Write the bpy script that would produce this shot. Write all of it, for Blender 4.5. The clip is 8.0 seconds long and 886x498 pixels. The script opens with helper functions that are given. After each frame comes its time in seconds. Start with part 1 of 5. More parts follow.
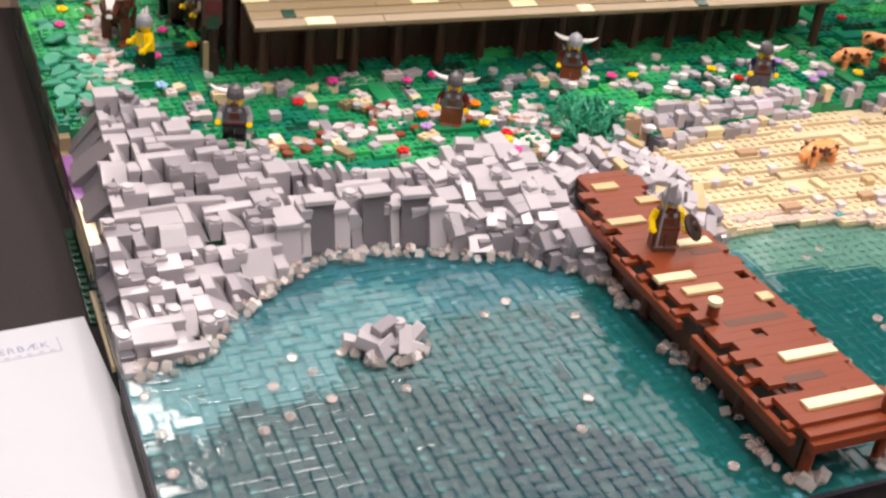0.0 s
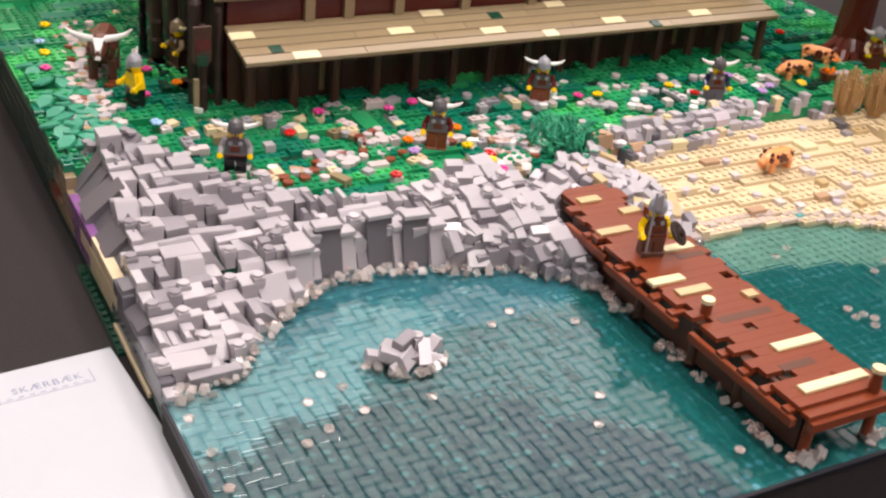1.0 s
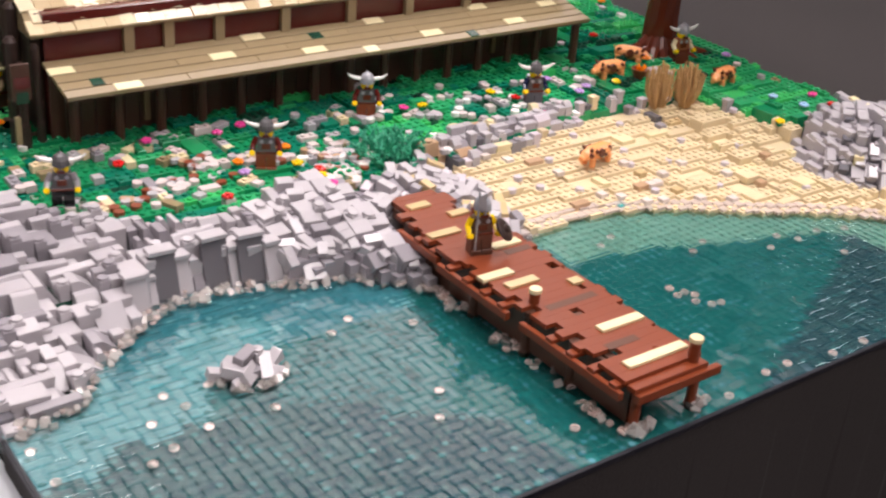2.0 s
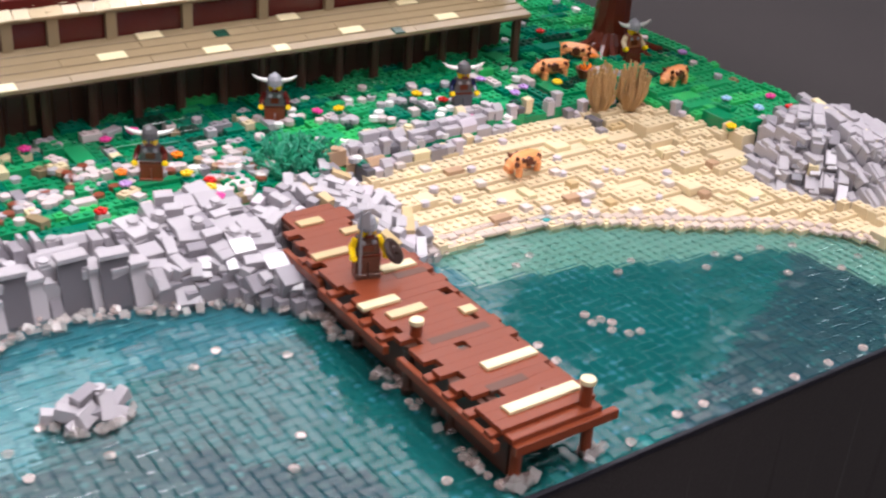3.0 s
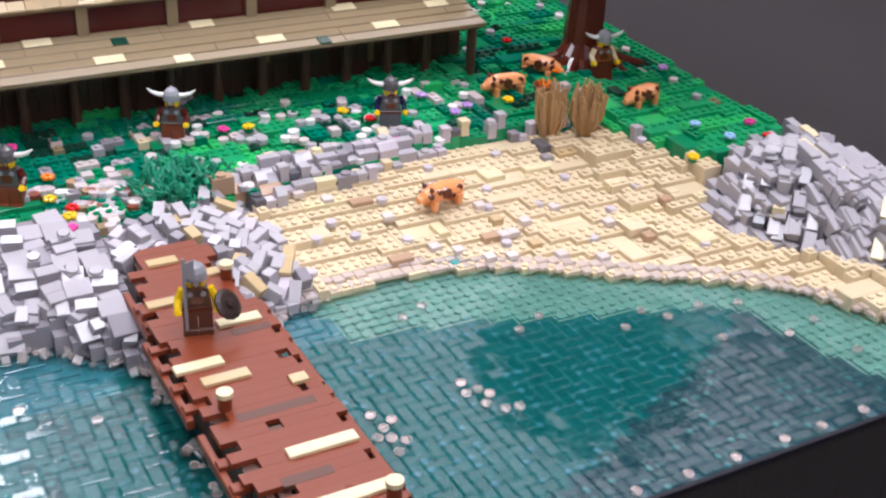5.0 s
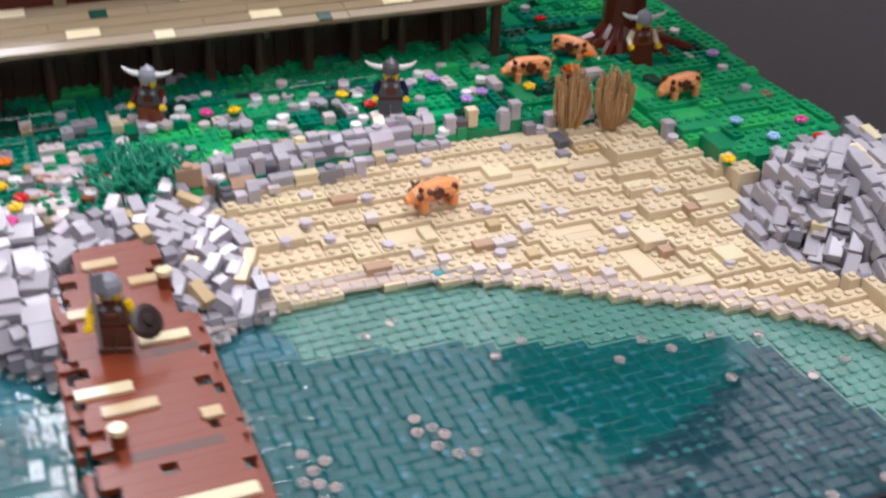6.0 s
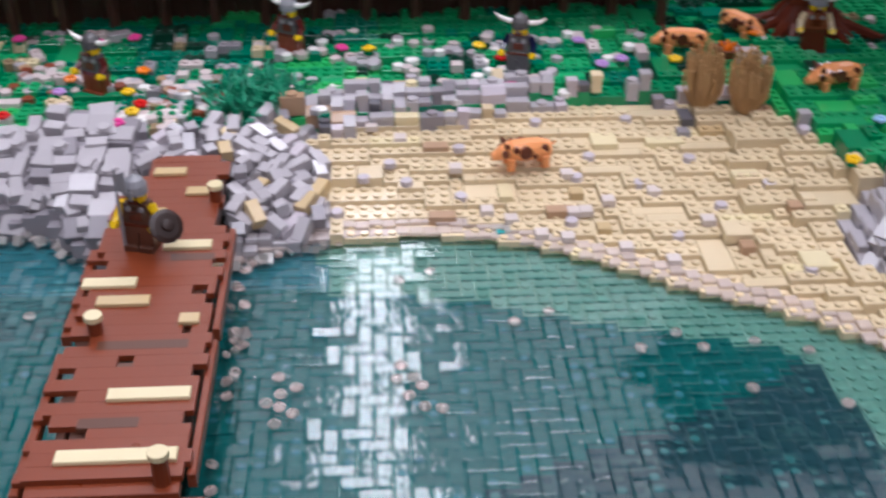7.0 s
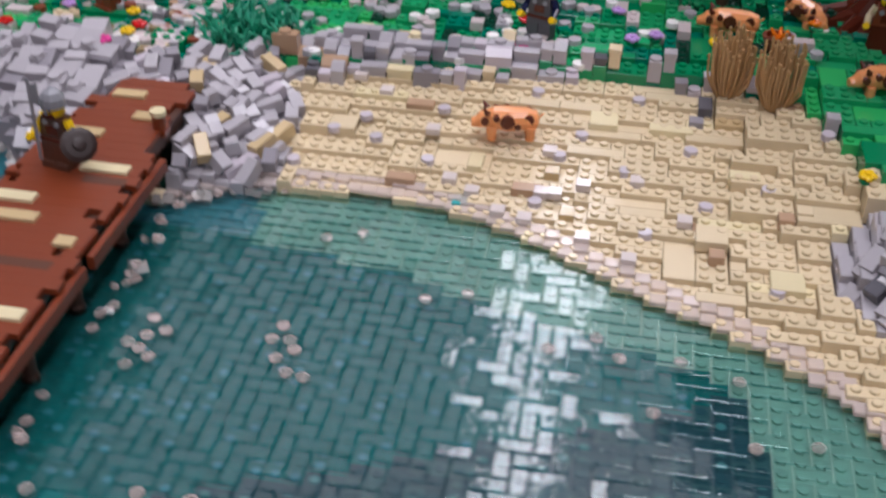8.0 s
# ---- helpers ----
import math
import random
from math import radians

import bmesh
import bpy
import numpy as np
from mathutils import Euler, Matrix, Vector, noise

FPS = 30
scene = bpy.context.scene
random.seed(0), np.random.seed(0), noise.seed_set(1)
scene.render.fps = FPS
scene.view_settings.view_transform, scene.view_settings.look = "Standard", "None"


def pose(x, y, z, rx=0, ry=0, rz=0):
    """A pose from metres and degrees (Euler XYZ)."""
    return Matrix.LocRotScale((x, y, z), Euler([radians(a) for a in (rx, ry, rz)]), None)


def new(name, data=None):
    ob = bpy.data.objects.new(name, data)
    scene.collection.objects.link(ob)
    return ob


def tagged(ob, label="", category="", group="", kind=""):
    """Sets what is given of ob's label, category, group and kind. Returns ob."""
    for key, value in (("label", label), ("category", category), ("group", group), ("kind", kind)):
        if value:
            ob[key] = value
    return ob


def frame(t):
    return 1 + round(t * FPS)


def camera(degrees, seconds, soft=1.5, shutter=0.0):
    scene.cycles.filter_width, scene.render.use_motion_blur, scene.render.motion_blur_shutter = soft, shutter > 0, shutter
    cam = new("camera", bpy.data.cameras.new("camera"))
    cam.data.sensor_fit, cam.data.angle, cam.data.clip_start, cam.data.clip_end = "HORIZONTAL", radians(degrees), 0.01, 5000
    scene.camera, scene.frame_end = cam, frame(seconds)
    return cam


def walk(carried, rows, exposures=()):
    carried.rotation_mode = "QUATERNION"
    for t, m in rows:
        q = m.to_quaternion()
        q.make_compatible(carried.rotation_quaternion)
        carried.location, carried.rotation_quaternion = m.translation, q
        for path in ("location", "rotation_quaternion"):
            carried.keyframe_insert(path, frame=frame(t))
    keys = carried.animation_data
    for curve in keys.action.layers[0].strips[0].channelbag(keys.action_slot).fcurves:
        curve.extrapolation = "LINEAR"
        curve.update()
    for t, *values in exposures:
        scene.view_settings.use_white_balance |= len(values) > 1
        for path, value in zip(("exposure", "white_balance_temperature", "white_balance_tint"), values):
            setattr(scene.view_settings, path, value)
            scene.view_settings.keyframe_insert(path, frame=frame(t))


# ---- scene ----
# <path>
cam = camera(40.5, 8.0, soft=2.3, shutter=0.5)
# t, eye in studs of 8 mm, then yaw, pitch and roll in degrees
PATH = [
    (0, -9.713, -65.329, 50.147, -26.084, -30.665, 6.709),
    (0.5, -14.919, -67.198, 51.528, -28.627, -29.051, 6.226),
    (1, -18.661, -66.759, 51.924, -30.696, -29.165, 6.106),
    (1.5, -19.650, -68.453, 52.114, -33.715, -28.120, 4.737),
    (2, -18.207, -70.571, 52.072, -38.011, -27.325, 4.639),
    (2.2, -15.496, -70.114, 52.371, -37.568, -27.587, 4.199),
    (3.3, 0.397, -68.838, 49.919, -36.347, -28.077, 4.286),
    (3.5, 1.812, -68.964, 50.049, -37.092, -28.979, 4.180),
    (4, 8.456, -68.967, 49.333, -34.452, -28.061, 1.691),
    (4.1, 10.058, -68.406, 49.729, -34.899, -28.919, 2.083),
    (4.2, 12.153, -68.519, 50.822, -34.070, -29.174, 1.774),
    (5.3, 22.435, -65.166, 49.308, -29.567, -28.959, 3.208),
    (5.5, 23.951, -63.039, 50.253, -29.543, -29.627, 2.782),
    (6, 35.572, -61.642, 47.566, -23.582, -30.953, 1.969),
    (6.2, 43.255, -62.183, 46.602, -19.696, -32.432, 2.910),
    (6.5, 50.900, -64.528, 47.154, -15.914, -33.063, 2.816),
    (6.8, 54.454, -66.543, 45.918, -8.366, -31.334, 1.676),
    (7, 56.616, -66.175, 46.270, -3.543, -32.649, 0.330),
    (7.2, 60.095, -65.296, 46.725, 0.330, -32.466, -0.466),
    (7.5, 66.900, -63.587, 45.200, 4.682, -32.276, -0.472),
    (8, 75.229, -59.874, 42.662, 9.066, -34.100, 1.666),
]
# </path>
U = 0.008  # one stud, 8 mm: everything below is laid out in studs
walk(cam, [(t, pose(x * U, y * U, z * U) @ pose(0, 0, 0, 90 + pitch, 0, yaw) @ pose(0, 0, 0, 0, 0, roll)) for t, x, y, z, yaw, pitch, roll in PATH],
     exposures=[(0, -0.56, 6600, 15), (2.2, -0.54, 6300, 14), (4.2, -0.50, 5600, 15), (5.5, -0.84, 5650, 13), (6.5, -1.06, 5650, 14), (7.5, -1.26, 5550, 13), (8, -1.36, 5700, 14)])

# ---- light ----
world = bpy.data.worlds.new("hall_air")
scene.world = world
world.use_nodes = True
world.node_tree.nodes["Background"].inputs[0].default_value = (0.9, 0.92, 1.0, 1)
world.node_tree.nodes["Background"].inputs[1].default_value = 0.05


def area_lamp(x, y, width, length, watts):
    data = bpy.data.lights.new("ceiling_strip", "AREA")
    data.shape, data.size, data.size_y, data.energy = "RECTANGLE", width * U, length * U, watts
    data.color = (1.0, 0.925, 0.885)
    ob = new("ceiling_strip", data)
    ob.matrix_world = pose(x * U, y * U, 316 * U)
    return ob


# suspended strip that streaks the sea, then five added unseen strips for fill
for lx, ly, wide, long, watts in ((53, 140, 31, 860, 118), (-480, -120, 42, 560, 44), (600, -160, 42, 480, 44), (120, -420, 42, 300, 34), (-60, 10, 42, 240, 42), (160, 10, 42, 240, 60)):
    area_lamp(lx, ly, wide, long, watts)
# two added up-facing lamps, unseen: they brighten the ceiling for fill and sheen
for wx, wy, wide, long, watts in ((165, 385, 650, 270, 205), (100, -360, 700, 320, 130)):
    area_lamp(wx, wy, wide, long, watts).matrix_world = pose(wx * U, wy * U, 300 * U, 180, 0, 0)


# ---- materials ----
def lin(r, g, b):
    return tuple(((c / 255 + 0.055) / 1.055) ** 2.4 if c > 10 else c / 255 / 12.92 for c in (r, g, b)) + (1.0,)


def plastic(name, rgb, rough=0.13, vary=0.10, bump=0.008):
    """Moulded plastic: slight colour drift, dust in the gloss, faint mould texture."""
    m = bpy.data.materials.new(name)
    m.use_nodes = True
    nt = m.node_tree
    n, l = nt.nodes, nt.links
    p = n["Principled BSDF"]
    geo = n.new("ShaderNodeNewGeometry")
    info = n.new("ShaderNodeObjectInfo")
    big = n.new("ShaderNodeTexNoise")
    big.inputs["Scale"].default_value = 45
    big.inputs["Detail"].default_value = 3
    fine = n.new("ShaderNodeTexNoise")
    fine.inputs["Scale"].default_value = 900
    fine.inputs["Detail"].default_value = 2
    l.new(geo.outputs["Position"], big.inputs["Vector"])
    l.new(geo.outputs["Position"], fine.inputs["Vector"])
    add = n.new("ShaderNodeMath")
    add.operation = "ADD"
    l.new(info.outputs["Random"], add.inputs[0])
    l.new(geo.outputs["Random Per Island"], add.inputs[1])
    mix = n.new("ShaderNodeMath")
    mix.operation = "ADD"
    l.new(add.outputs[0], mix.inputs[0])
    l.new(big.outputs["Fac"], mix.inputs[1])
    rng = n.new("ShaderNodeMapRange")
    rng.inputs["From Min"].default_value, rng.inputs["From Max"].default_value = 0.4, 2.4
    rng.inputs["To Min"].default_value, rng.inputs["To Max"].default_value = 1 - vary, 1 + vary
    l.new(mix.outputs[0], rng.inputs["Value"])
    hsv = n.new("ShaderNodeHueSaturation")
    hsv.inputs["Color"].default_value = lin(*rgb)
    l.new(rng.outputs[0], hsv.inputs["Value"])
    l.new(hsv.outputs[0], p.inputs["Base Color"])
    rr = n.new("ShaderNodeMapRange")
    rr.inputs["To Min"].default_value, rr.inputs["To Max"].default_value = rough * 0.75, rough * 1.35
    l.new(big.outputs["Fac"], rr.inputs["Value"])
    l.new(rr.outputs[0], p.inputs["Roughness"])
    p.inputs["IOR"].default_value = 1.5
    bp = n.new("ShaderNodeBump")
    bp.inputs["Strength"].default_value, bp.inputs["Distance"].default_value = bump * 4, 0.0004
    l.new(fine.outputs["Fac"], bp.inputs["Height"])
    l.new(bp.outputs[0], p.inputs["Normal"])
    return m


def clear(name, tint, gloss_rough=0.06, body=0.0, body_rgb=(255, 255, 255), ior=1.5):
    """Transparent coloured plastic: tinted see-through with a glossy face; body is the share of milky scatter."""
    m = bpy.data.materials.new(name)
    m.use_nodes = True
    nt = m.node_tree
    n, l = nt.nodes, nt.links
    n.remove(n["Principled BSDF"])
    out = n["Material Output"]
    tr = n.new("ShaderNodeBsdfTransparent")
    tr.inputs[0].default_value = tint
    gl = n.new("ShaderNodeBsdfGlossy")
    gl.inputs["Roughness"].default_value = gloss_rough
    gl.inputs["Color"].default_value = (1, 1, 1, 1)
    di = n.new("ShaderNodeBsdfDiffuse")
    di.inputs[0].default_value = lin(*body_rgb)
    m1 = n.new("ShaderNodeMixShader")
    m1.inputs[0].default_value = body
    l.new(tr.outputs[0], m1.inputs[1])
    l.new(di.outputs[0], m1.inputs[2])
    fr = n.new("ShaderNodeFresnel")
    fr.inputs["IOR"].default_value = ior
    geo = n.new("ShaderNodeNewGeometry")
    noise_t = n.new("ShaderNodeTexNoise")
    noise_t.inputs["Scale"].default_value = 260
    l.new(geo.outputs["Position"], noise_t.inputs["Vector"])
    bp = n.new("ShaderNodeBump")
    bp.inputs["Strength"].default_value, bp.inputs["Distance"].default_value = 0.12, 0.0006
    l.new(noise_t.outputs["Fac"], bp.inputs["Height"])
    l.new(bp.outputs[0], gl.inputs["Normal"])
    m2 = n.new("ShaderNodeMixShader")
    l.new(fr.outputs[0], m2.inputs[0])
    l.new(m1.outputs[0], m2.inputs[1])
    l.new(gl.outputs[0], m2.inputs[2])
    l.new(m2.outputs[0], out.inputs["Surface"])
    return m


def matte(name, rgb, scale, vary, rough=0.95, bump=0.3):
    m = bpy.data.materials.new(name)
    m.use_nodes = True
    nt = m.node_tree
    n, l = nt.nodes, nt.links
    p = n["Principled BSDF"]
    geo = n.new("ShaderNodeNewGeometry")
    a = n.new("ShaderNodeTexNoise")
    a.inputs["Scale"].default_value, a.inputs["Detail"].default_value = scale, 6
    b = n.new("ShaderNodeTexNoise")
    b.inputs["Scale"].default_value = 3
    l.new(geo.outputs["Position"], a.inputs["Vector"])
    l.new(geo.outputs["Position"], b.inputs["Vector"])
    s = n.new("ShaderNodeMath")
    s.operation = "ADD"
    l.new(a.outputs["Fac"], s.inputs[0])
    l.new(b.outputs["Fac"], s.inputs[1])
    rng = n.new("ShaderNodeMapRange")
    rng.inputs["From Min"].default_value, rng.inputs["From Max"].default_value = 0.6, 1.4
    rng.inputs["To Min"].default_value, rng.inputs["To Max"].default_value = 1 - vary, 1 + vary
    l.new(s.outputs[0], rng.inputs["Value"])
    hsv = n.new("ShaderNodeHueSaturation")
    hsv.inputs["Color"].default_value = lin(*rgb)
    l.new(rng.outputs[0], hsv.inputs["Value"])
    l.new(hsv.outputs[0], p.inputs["Base Color"])
    p.inputs["Roughness"].default_value = rough
    bp = n.new("ShaderNodeBump")
    bp.inputs["Strength"].default_value, bp.inputs["Distance"].default_value = bump, 0.001
    l.new(a.outputs["Fac"], bp.inputs["Height"])
    l.new(bp.outputs[0], p.inputs["Normal"])
    return m


GREEN = plastic("green_plastic", (20, 134, 84))
BRIGHT = plastic("bright_green_plastic", (42, 158, 98))
LIME = plastic("vivid_green_plastic", (58, 180, 98))
TEAL = plastic("teal_green_plastic", (8, 116, 90))
DKGREEN = plastic("dark_green_plastic", (20, 64, 48))
GREY = plastic("light_grey_plastic", (178, 173, 177))
MIDGREY = plastic("mid_grey_plastic", (146, 141, 147))
# darker copy of the grey: shade of upright cliff faces put into the colour
SHADEGREY = plastic("painted_shade_grey", (106, 103, 108))
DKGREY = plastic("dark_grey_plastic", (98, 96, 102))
TAN = plastic("tan_plastic", (218, 200, 164))
DKTAN = plastic("dark_tan_plastic", (146, 128, 98))
NOUGAT = plastic("brown_tan_plastic", (180, 148, 118))
RBROWN = plastic("reddish_brown_plastic", (126, 58, 31), rough=0.3, vary=0.05)
GREYBROWN = plastic("grey_brown_plastic", (92, 58, 44), rough=0.3)
TANPLANK = plastic("pale_tan_plastic", (200, 176, 132))
DBROWN = plastic("dark_brown_plastic", (78, 50, 39), rough=0.35)
DRED = plastic("dark_red_plastic", (88, 30, 26))
WHITE = plastic("white_plastic", (238, 235, 232))
LAVENDER = plastic("pale_lavender_plastic", (196, 187, 194))
CREAM = plastic("cream_plastic", (226, 212, 170))
BLACK = plastic("black_plastic", (22, 22, 24))
YELLOW = plastic("yellow_plastic", (246, 204, 10))
ORANGE = plastic("orange_plastic", (240, 130, 20))
RED = plastic("red_plastic", (210, 22, 18))
PINK = plastic("pink_plastic", (222, 70, 150))
LILAC = plastic("lilac_plastic", (190, 150, 214))
PALEBLUE = plastic("pale_blue_plastic", (160, 200, 236))
PURPLE = plastic("purple_plastic", (130, 84, 140))
NAVY = plastic("navy_plastic", (24, 30, 66))
SILVER = plastic("silver_plastic", (150, 150, 156), rough=0.22)
PIGSKIN = plastic("pig_plastic", (240, 160, 100))
PIGSPOT = plastic("pig_spot_plastic", (96, 44, 30))
STRAW = plastic("straw_plastic", (190, 152, 104))
BARK = plastic("bark_plastic", (92, 40, 26))
FOAM = clear("clear_plastic", (0.95, 0.9, 0.88, 1), gloss_rough=0.3, body=0.2, body_rgb=(250, 228, 220), ior=1.25)
SPLASH = clear("splash_clear_plastic", (0.95, 0.92, 0.9, 1), gloss_rough=0.14, body=0.26, body_rgb=(255, 248, 244))
SURF = clear("milky_clear_plastic", (0.95, 0.92, 0.9, 1), gloss_rough=0.2, body=0.42, body_rgb=(250, 234, 226), ior=1.35)
SEATILE = clear("clear_blue_tile_plastic", (0.56, 0.76, 0.76, 1), ior=1.48)
TILEEDGE = clear("clear_blue_tile_edge_plastic", (0.34, 0.62, 0.64, 1), body=0.05, body_rgb=(190, 230, 228))
CLOTH = matte("black_cloth", (39, 34, 34), 500, 0.25)
PAPER = matte("white_paper", (186, 189, 194), 60, 0.02, rough=0.8, bump=0.05)
INK = matte("blue_ink", (128, 132, 156), 60, 0.05, rough=0.7, bump=0.0)
PAINT = matte("hall_paint", (226, 222, 220), 20, 0.06)
WALLPAINT = matte("wall_paint", (196, 191, 188), 20, 0.06)
FLOOR = matte("hall_floor", (70, 64, 62), 12, 0.15)
BED = [plastic(n, c, vary=0.2) for n, c in (
    ("sea_bed_tan", (164, 182, 166)), ("sea_bed_azure", (142, 176, 182)), ("sea_bed_teal", (90, 148, 160)),
    ("sea_bed_slate", (90, 114, 118)), ("sea_bed_deep", (68, 90, 99)), ("sea_bed_green", (52, 126, 124)), ("sea_bed_mid", (96, 134, 136)))]


# ---- mesh building, in studs ----
class Build:
    def __init__(self):
        self.v, self.f, self.m = [], [], []

    def add(self, verts, faces, mat=0, at=None):
        k = len(self.v)
        self.v += [tuple(at @ Vector(p)) for p in verts] if at is not None else list(verts)
        self.f += [tuple(i + k for i in f) for f in faces]
        self.m += [mat] * len(faces)
        return self

    def box(self, x0, y0, z0, x1, y1, z1, mat=0, b=0.04, at=None):
        v = [(x0, y0, z0), (x1, y0, z0), (x1, y1, z0), (x0, y1, z0), (x0, y0, z1 - b), (x1, y0, z1 - b), (x1, y1, z1 - b), (x0, y1, z1 - b),
             (x0 + b, y0 + b, z1), (x1 - b, y0 + b, z1), (x1 - b, y1 - b, z1), (x0 + b, y1 - b, z1)]
        f = [(3, 2, 1, 0), (8, 9, 10, 11)]
        for i in range(4):
            j = (i + 1) % 4
            f += [(i, j, 4 + j, 4 + i), (4 + i, 4 + j, 8 + j, 8 + i)]
        return self.add(v, f, mat, at)

    def loft(self, rings, mat=0, at=None, close=True):
        """rings: lists of points of one length, lowest first, joined by quads and capped."""
        n = len(rings[0])
        v = [p for r in rings for p in r]
        f = []
        for k in range(len(rings) - 1):
            for i in range(n):
                j = (i + 1) % n
                f.append((k * n + i, k * n + j, (k + 1) * n + j, (k + 1) * n + i))
        if close:
            f += [tuple(range(n - 1, -1, -1)), tuple(range((len(rings) - 1) * n, len(rings) * n))]
        return self.add(v, f, mat, at)

    def cyl(self, x, y, z0, z1, r, mat=0, n=10, b=0.03, at=None, r1=None):
        r1 = r if r1 is None else r1
        ring = lambda z, rr: [(x + rr * math.cos(2 * math.pi * i / n), y + rr * math.sin(2 * math.pi * i / n), z) for i in range(n)]
        return self.loft([ring(z0, r), ring(z1 - b, r1), ring(z1, r1 - b)], mat, at)

    def stud(self, x, y, z, mat=0, at=None):
        return self.cyl(x, y, z, z + 0.2, 0.3, mat, 8, 0.04, at)

    def lathe(self, x, y, prof, mat=0, n=10, at=None):
        """prof: (radius, z) pairs from the bottom up."""
        return self.loft([[(x + r * math.cos(2 * math.pi * i / n), y + r * math.sin(2 * math.pi * i / n), z) for i in range(n)] for r, z in prof], mat, at)

    def wedge(self, x0, y0, z0, x1, y1, z1, low, mat=0, at=None):
        """A slope brick that falls from z1 at y1 to low at y0."""
        v = [(x0, y0, z0), (x1, y0, z0), (x1, y1, z0), (x0, y1, z0), (x0, y0, low), (x1, y0, low), (x1, y1 - 0.12, z1), (x0, y1 - 0.12, z1), (x1, y1, z1), (x0, y1, z1)]
        f = [(3, 2, 1, 0), (0, 1, 5, 4), (4, 5, 6, 7), (7, 6, 8, 9), (2, 3, 9, 8), (1, 2, 8, 6, 5), (3, 0, 4, 7, 9)]
        return self.add(v, f, mat, at)

    def rod(self, a, b, r0, r1, mat=0, n=6):
        a, b = Vector(a), Vector(b)
        q = (b - a).to_track_quat("Z", "Y").to_matrix().to_4x4()
        m = Matrix.Translation(a) @ q
        d = (b - a).length
        return self.cyl(0, 0, 0, d, r0, mat, n, min(0.03, r1 * 0.4), m, r1)

    def ball(self, x, y, z, rx, ry, rz, mat=0, n=8, at=None):
        prof = [(0.05, -1), (0.6, -0.8), (0.95, -0.3), (0.95, 0.3), (0.6, 0.8), (0.05, 1)]
        return self.loft([[(x + rx * r * math.cos(2 * math.pi * i / n), y + ry * r * math.sin(2 * math.pi * i / n), z + rz * h) for i in range(n)] for r, h in prof], mat, at)

    def mesh(self, name, mats):
        me = bpy.data.meshes.new(name)
        me.from_pydata([(x * U, y * U, z * U) for x, y, z in self.v], [], self.f)
        for m in mats if isinstance(mats, (list, tuple)) else [mats]:
            me.materials.append(m)
        me.polygons.foreach_set("material_index", self.m)
        me.update()
        return me


def place(x, y, z, turn=0.0):
    return pose(x * U, y * U, z * U, 0, 0, turn)


def part(name, shape, mats, parent, label="", m=None):
    """One mesh object under a thing or a part; shape is a Build or a shared mesh."""
    me = shape.mesh(name, mats) if isinstance(shape, Build) else shape
    ob = new(name, me)
    ob.parent = parent
    if m is not None:
        ob.matrix_basis = m
    return tagged(ob, label)


def thing(name, label, category, m=None, group="", kind="", shape=None, mats=None):
    ob = new(name, shape.mesh(name, mats) if shape else None)
    if m is not None:
        ob.matrix_basis = m
    return tagged(ob, label, category, group, kind)


def smooth(t):
    t = max(0.0, min(1.0, t))
    return t * t * (3 - 2 * t)


def along(table, x):
    """Straight lines between the (x, y) pairs of a table."""
    if x <= table[0][0]:
        return table[0][1]
    for (xa, ya), (xb, yb) in zip(table, table[1:]):
        if x <= xb:
            return ya + (yb - ya) * (x - xa) / (xb - xa)
    return table[-1][1]


# ---- plan of the model ----
WIDE, FRONT, BACK, TABLE = 106.0, -23.0, 76.0, -2.8
SHORE = [(0, 0.4), (5.5, 1.5), (8.3, 5.0), (10.4, 6.9), (13.3, 9.3), (16.9, 11.6), (22.3, 11.7), (27.9, 9.9), (33, 8.6), (36.6, 5.2), (38.3, 3.0), (46, 4.2),
         (48, 5.6), (52.5, 7.2), (58, 7.5), (61, 7.6), (65, 6.6), (68.4, 5.3), (73, 2.8), (78, -0.6), (82.5, -2.9), (86.3, -5.4), (89.8, -8.6), (91.6, -12.2), (93.5, -17), (95, -23), (106, -24)]
CLIFF = [(0.6, 29.4), (4.6, 32.3), (7.9, 28.8), (10.1, 26.5), (16.1, 22.1), (21.5, 19.7), (26.3, 18.1), (30.1, 19.2), (34.8, 20.1), (40.4, 17.2), (46, 19.2), (50, 20.2), (52.5, 19.6)]
SANDTOP = [(50, 18.9), (52.4, 19.2), (58.2, 20.4), (63.6, 20.6), (68.8, 22.1), (76.2, 22.5), (81.1, 21.9), (87.5, 18.8), (90.2, 14.4), (91.6, 9.4), (106, 2)]
CRAG = [(-24, 106), (-16, 101.5), (-12, 97.5), (-8, 94.6), (-5, 92.4), (-1.5, 90.6), (1, 88.8), (4.5, 89.2), (6.5, 90.6), (8, 94.5), (9, 98.5), (10.5, 103), (12, 106), (19, 107)]  # y, x of its foot
CRAGTOP = [(-20, 1.5), (-15, 2.8), (-9, 5.0), (-4, 6.8), (0, 7.7), (3.0, 7.4), (5.5, 6.2), (8, 5.3), (11, 5.2), (18, 4.6)]  # y, height of its crest

LEDGE = [(1.6, 0.3), (10.2, 0.9), (15.4, 1.4), (20, 2.1), (24, 2.6), (29, 3.2), (31.2, 3.5)]  # y, x of the cliff's left face


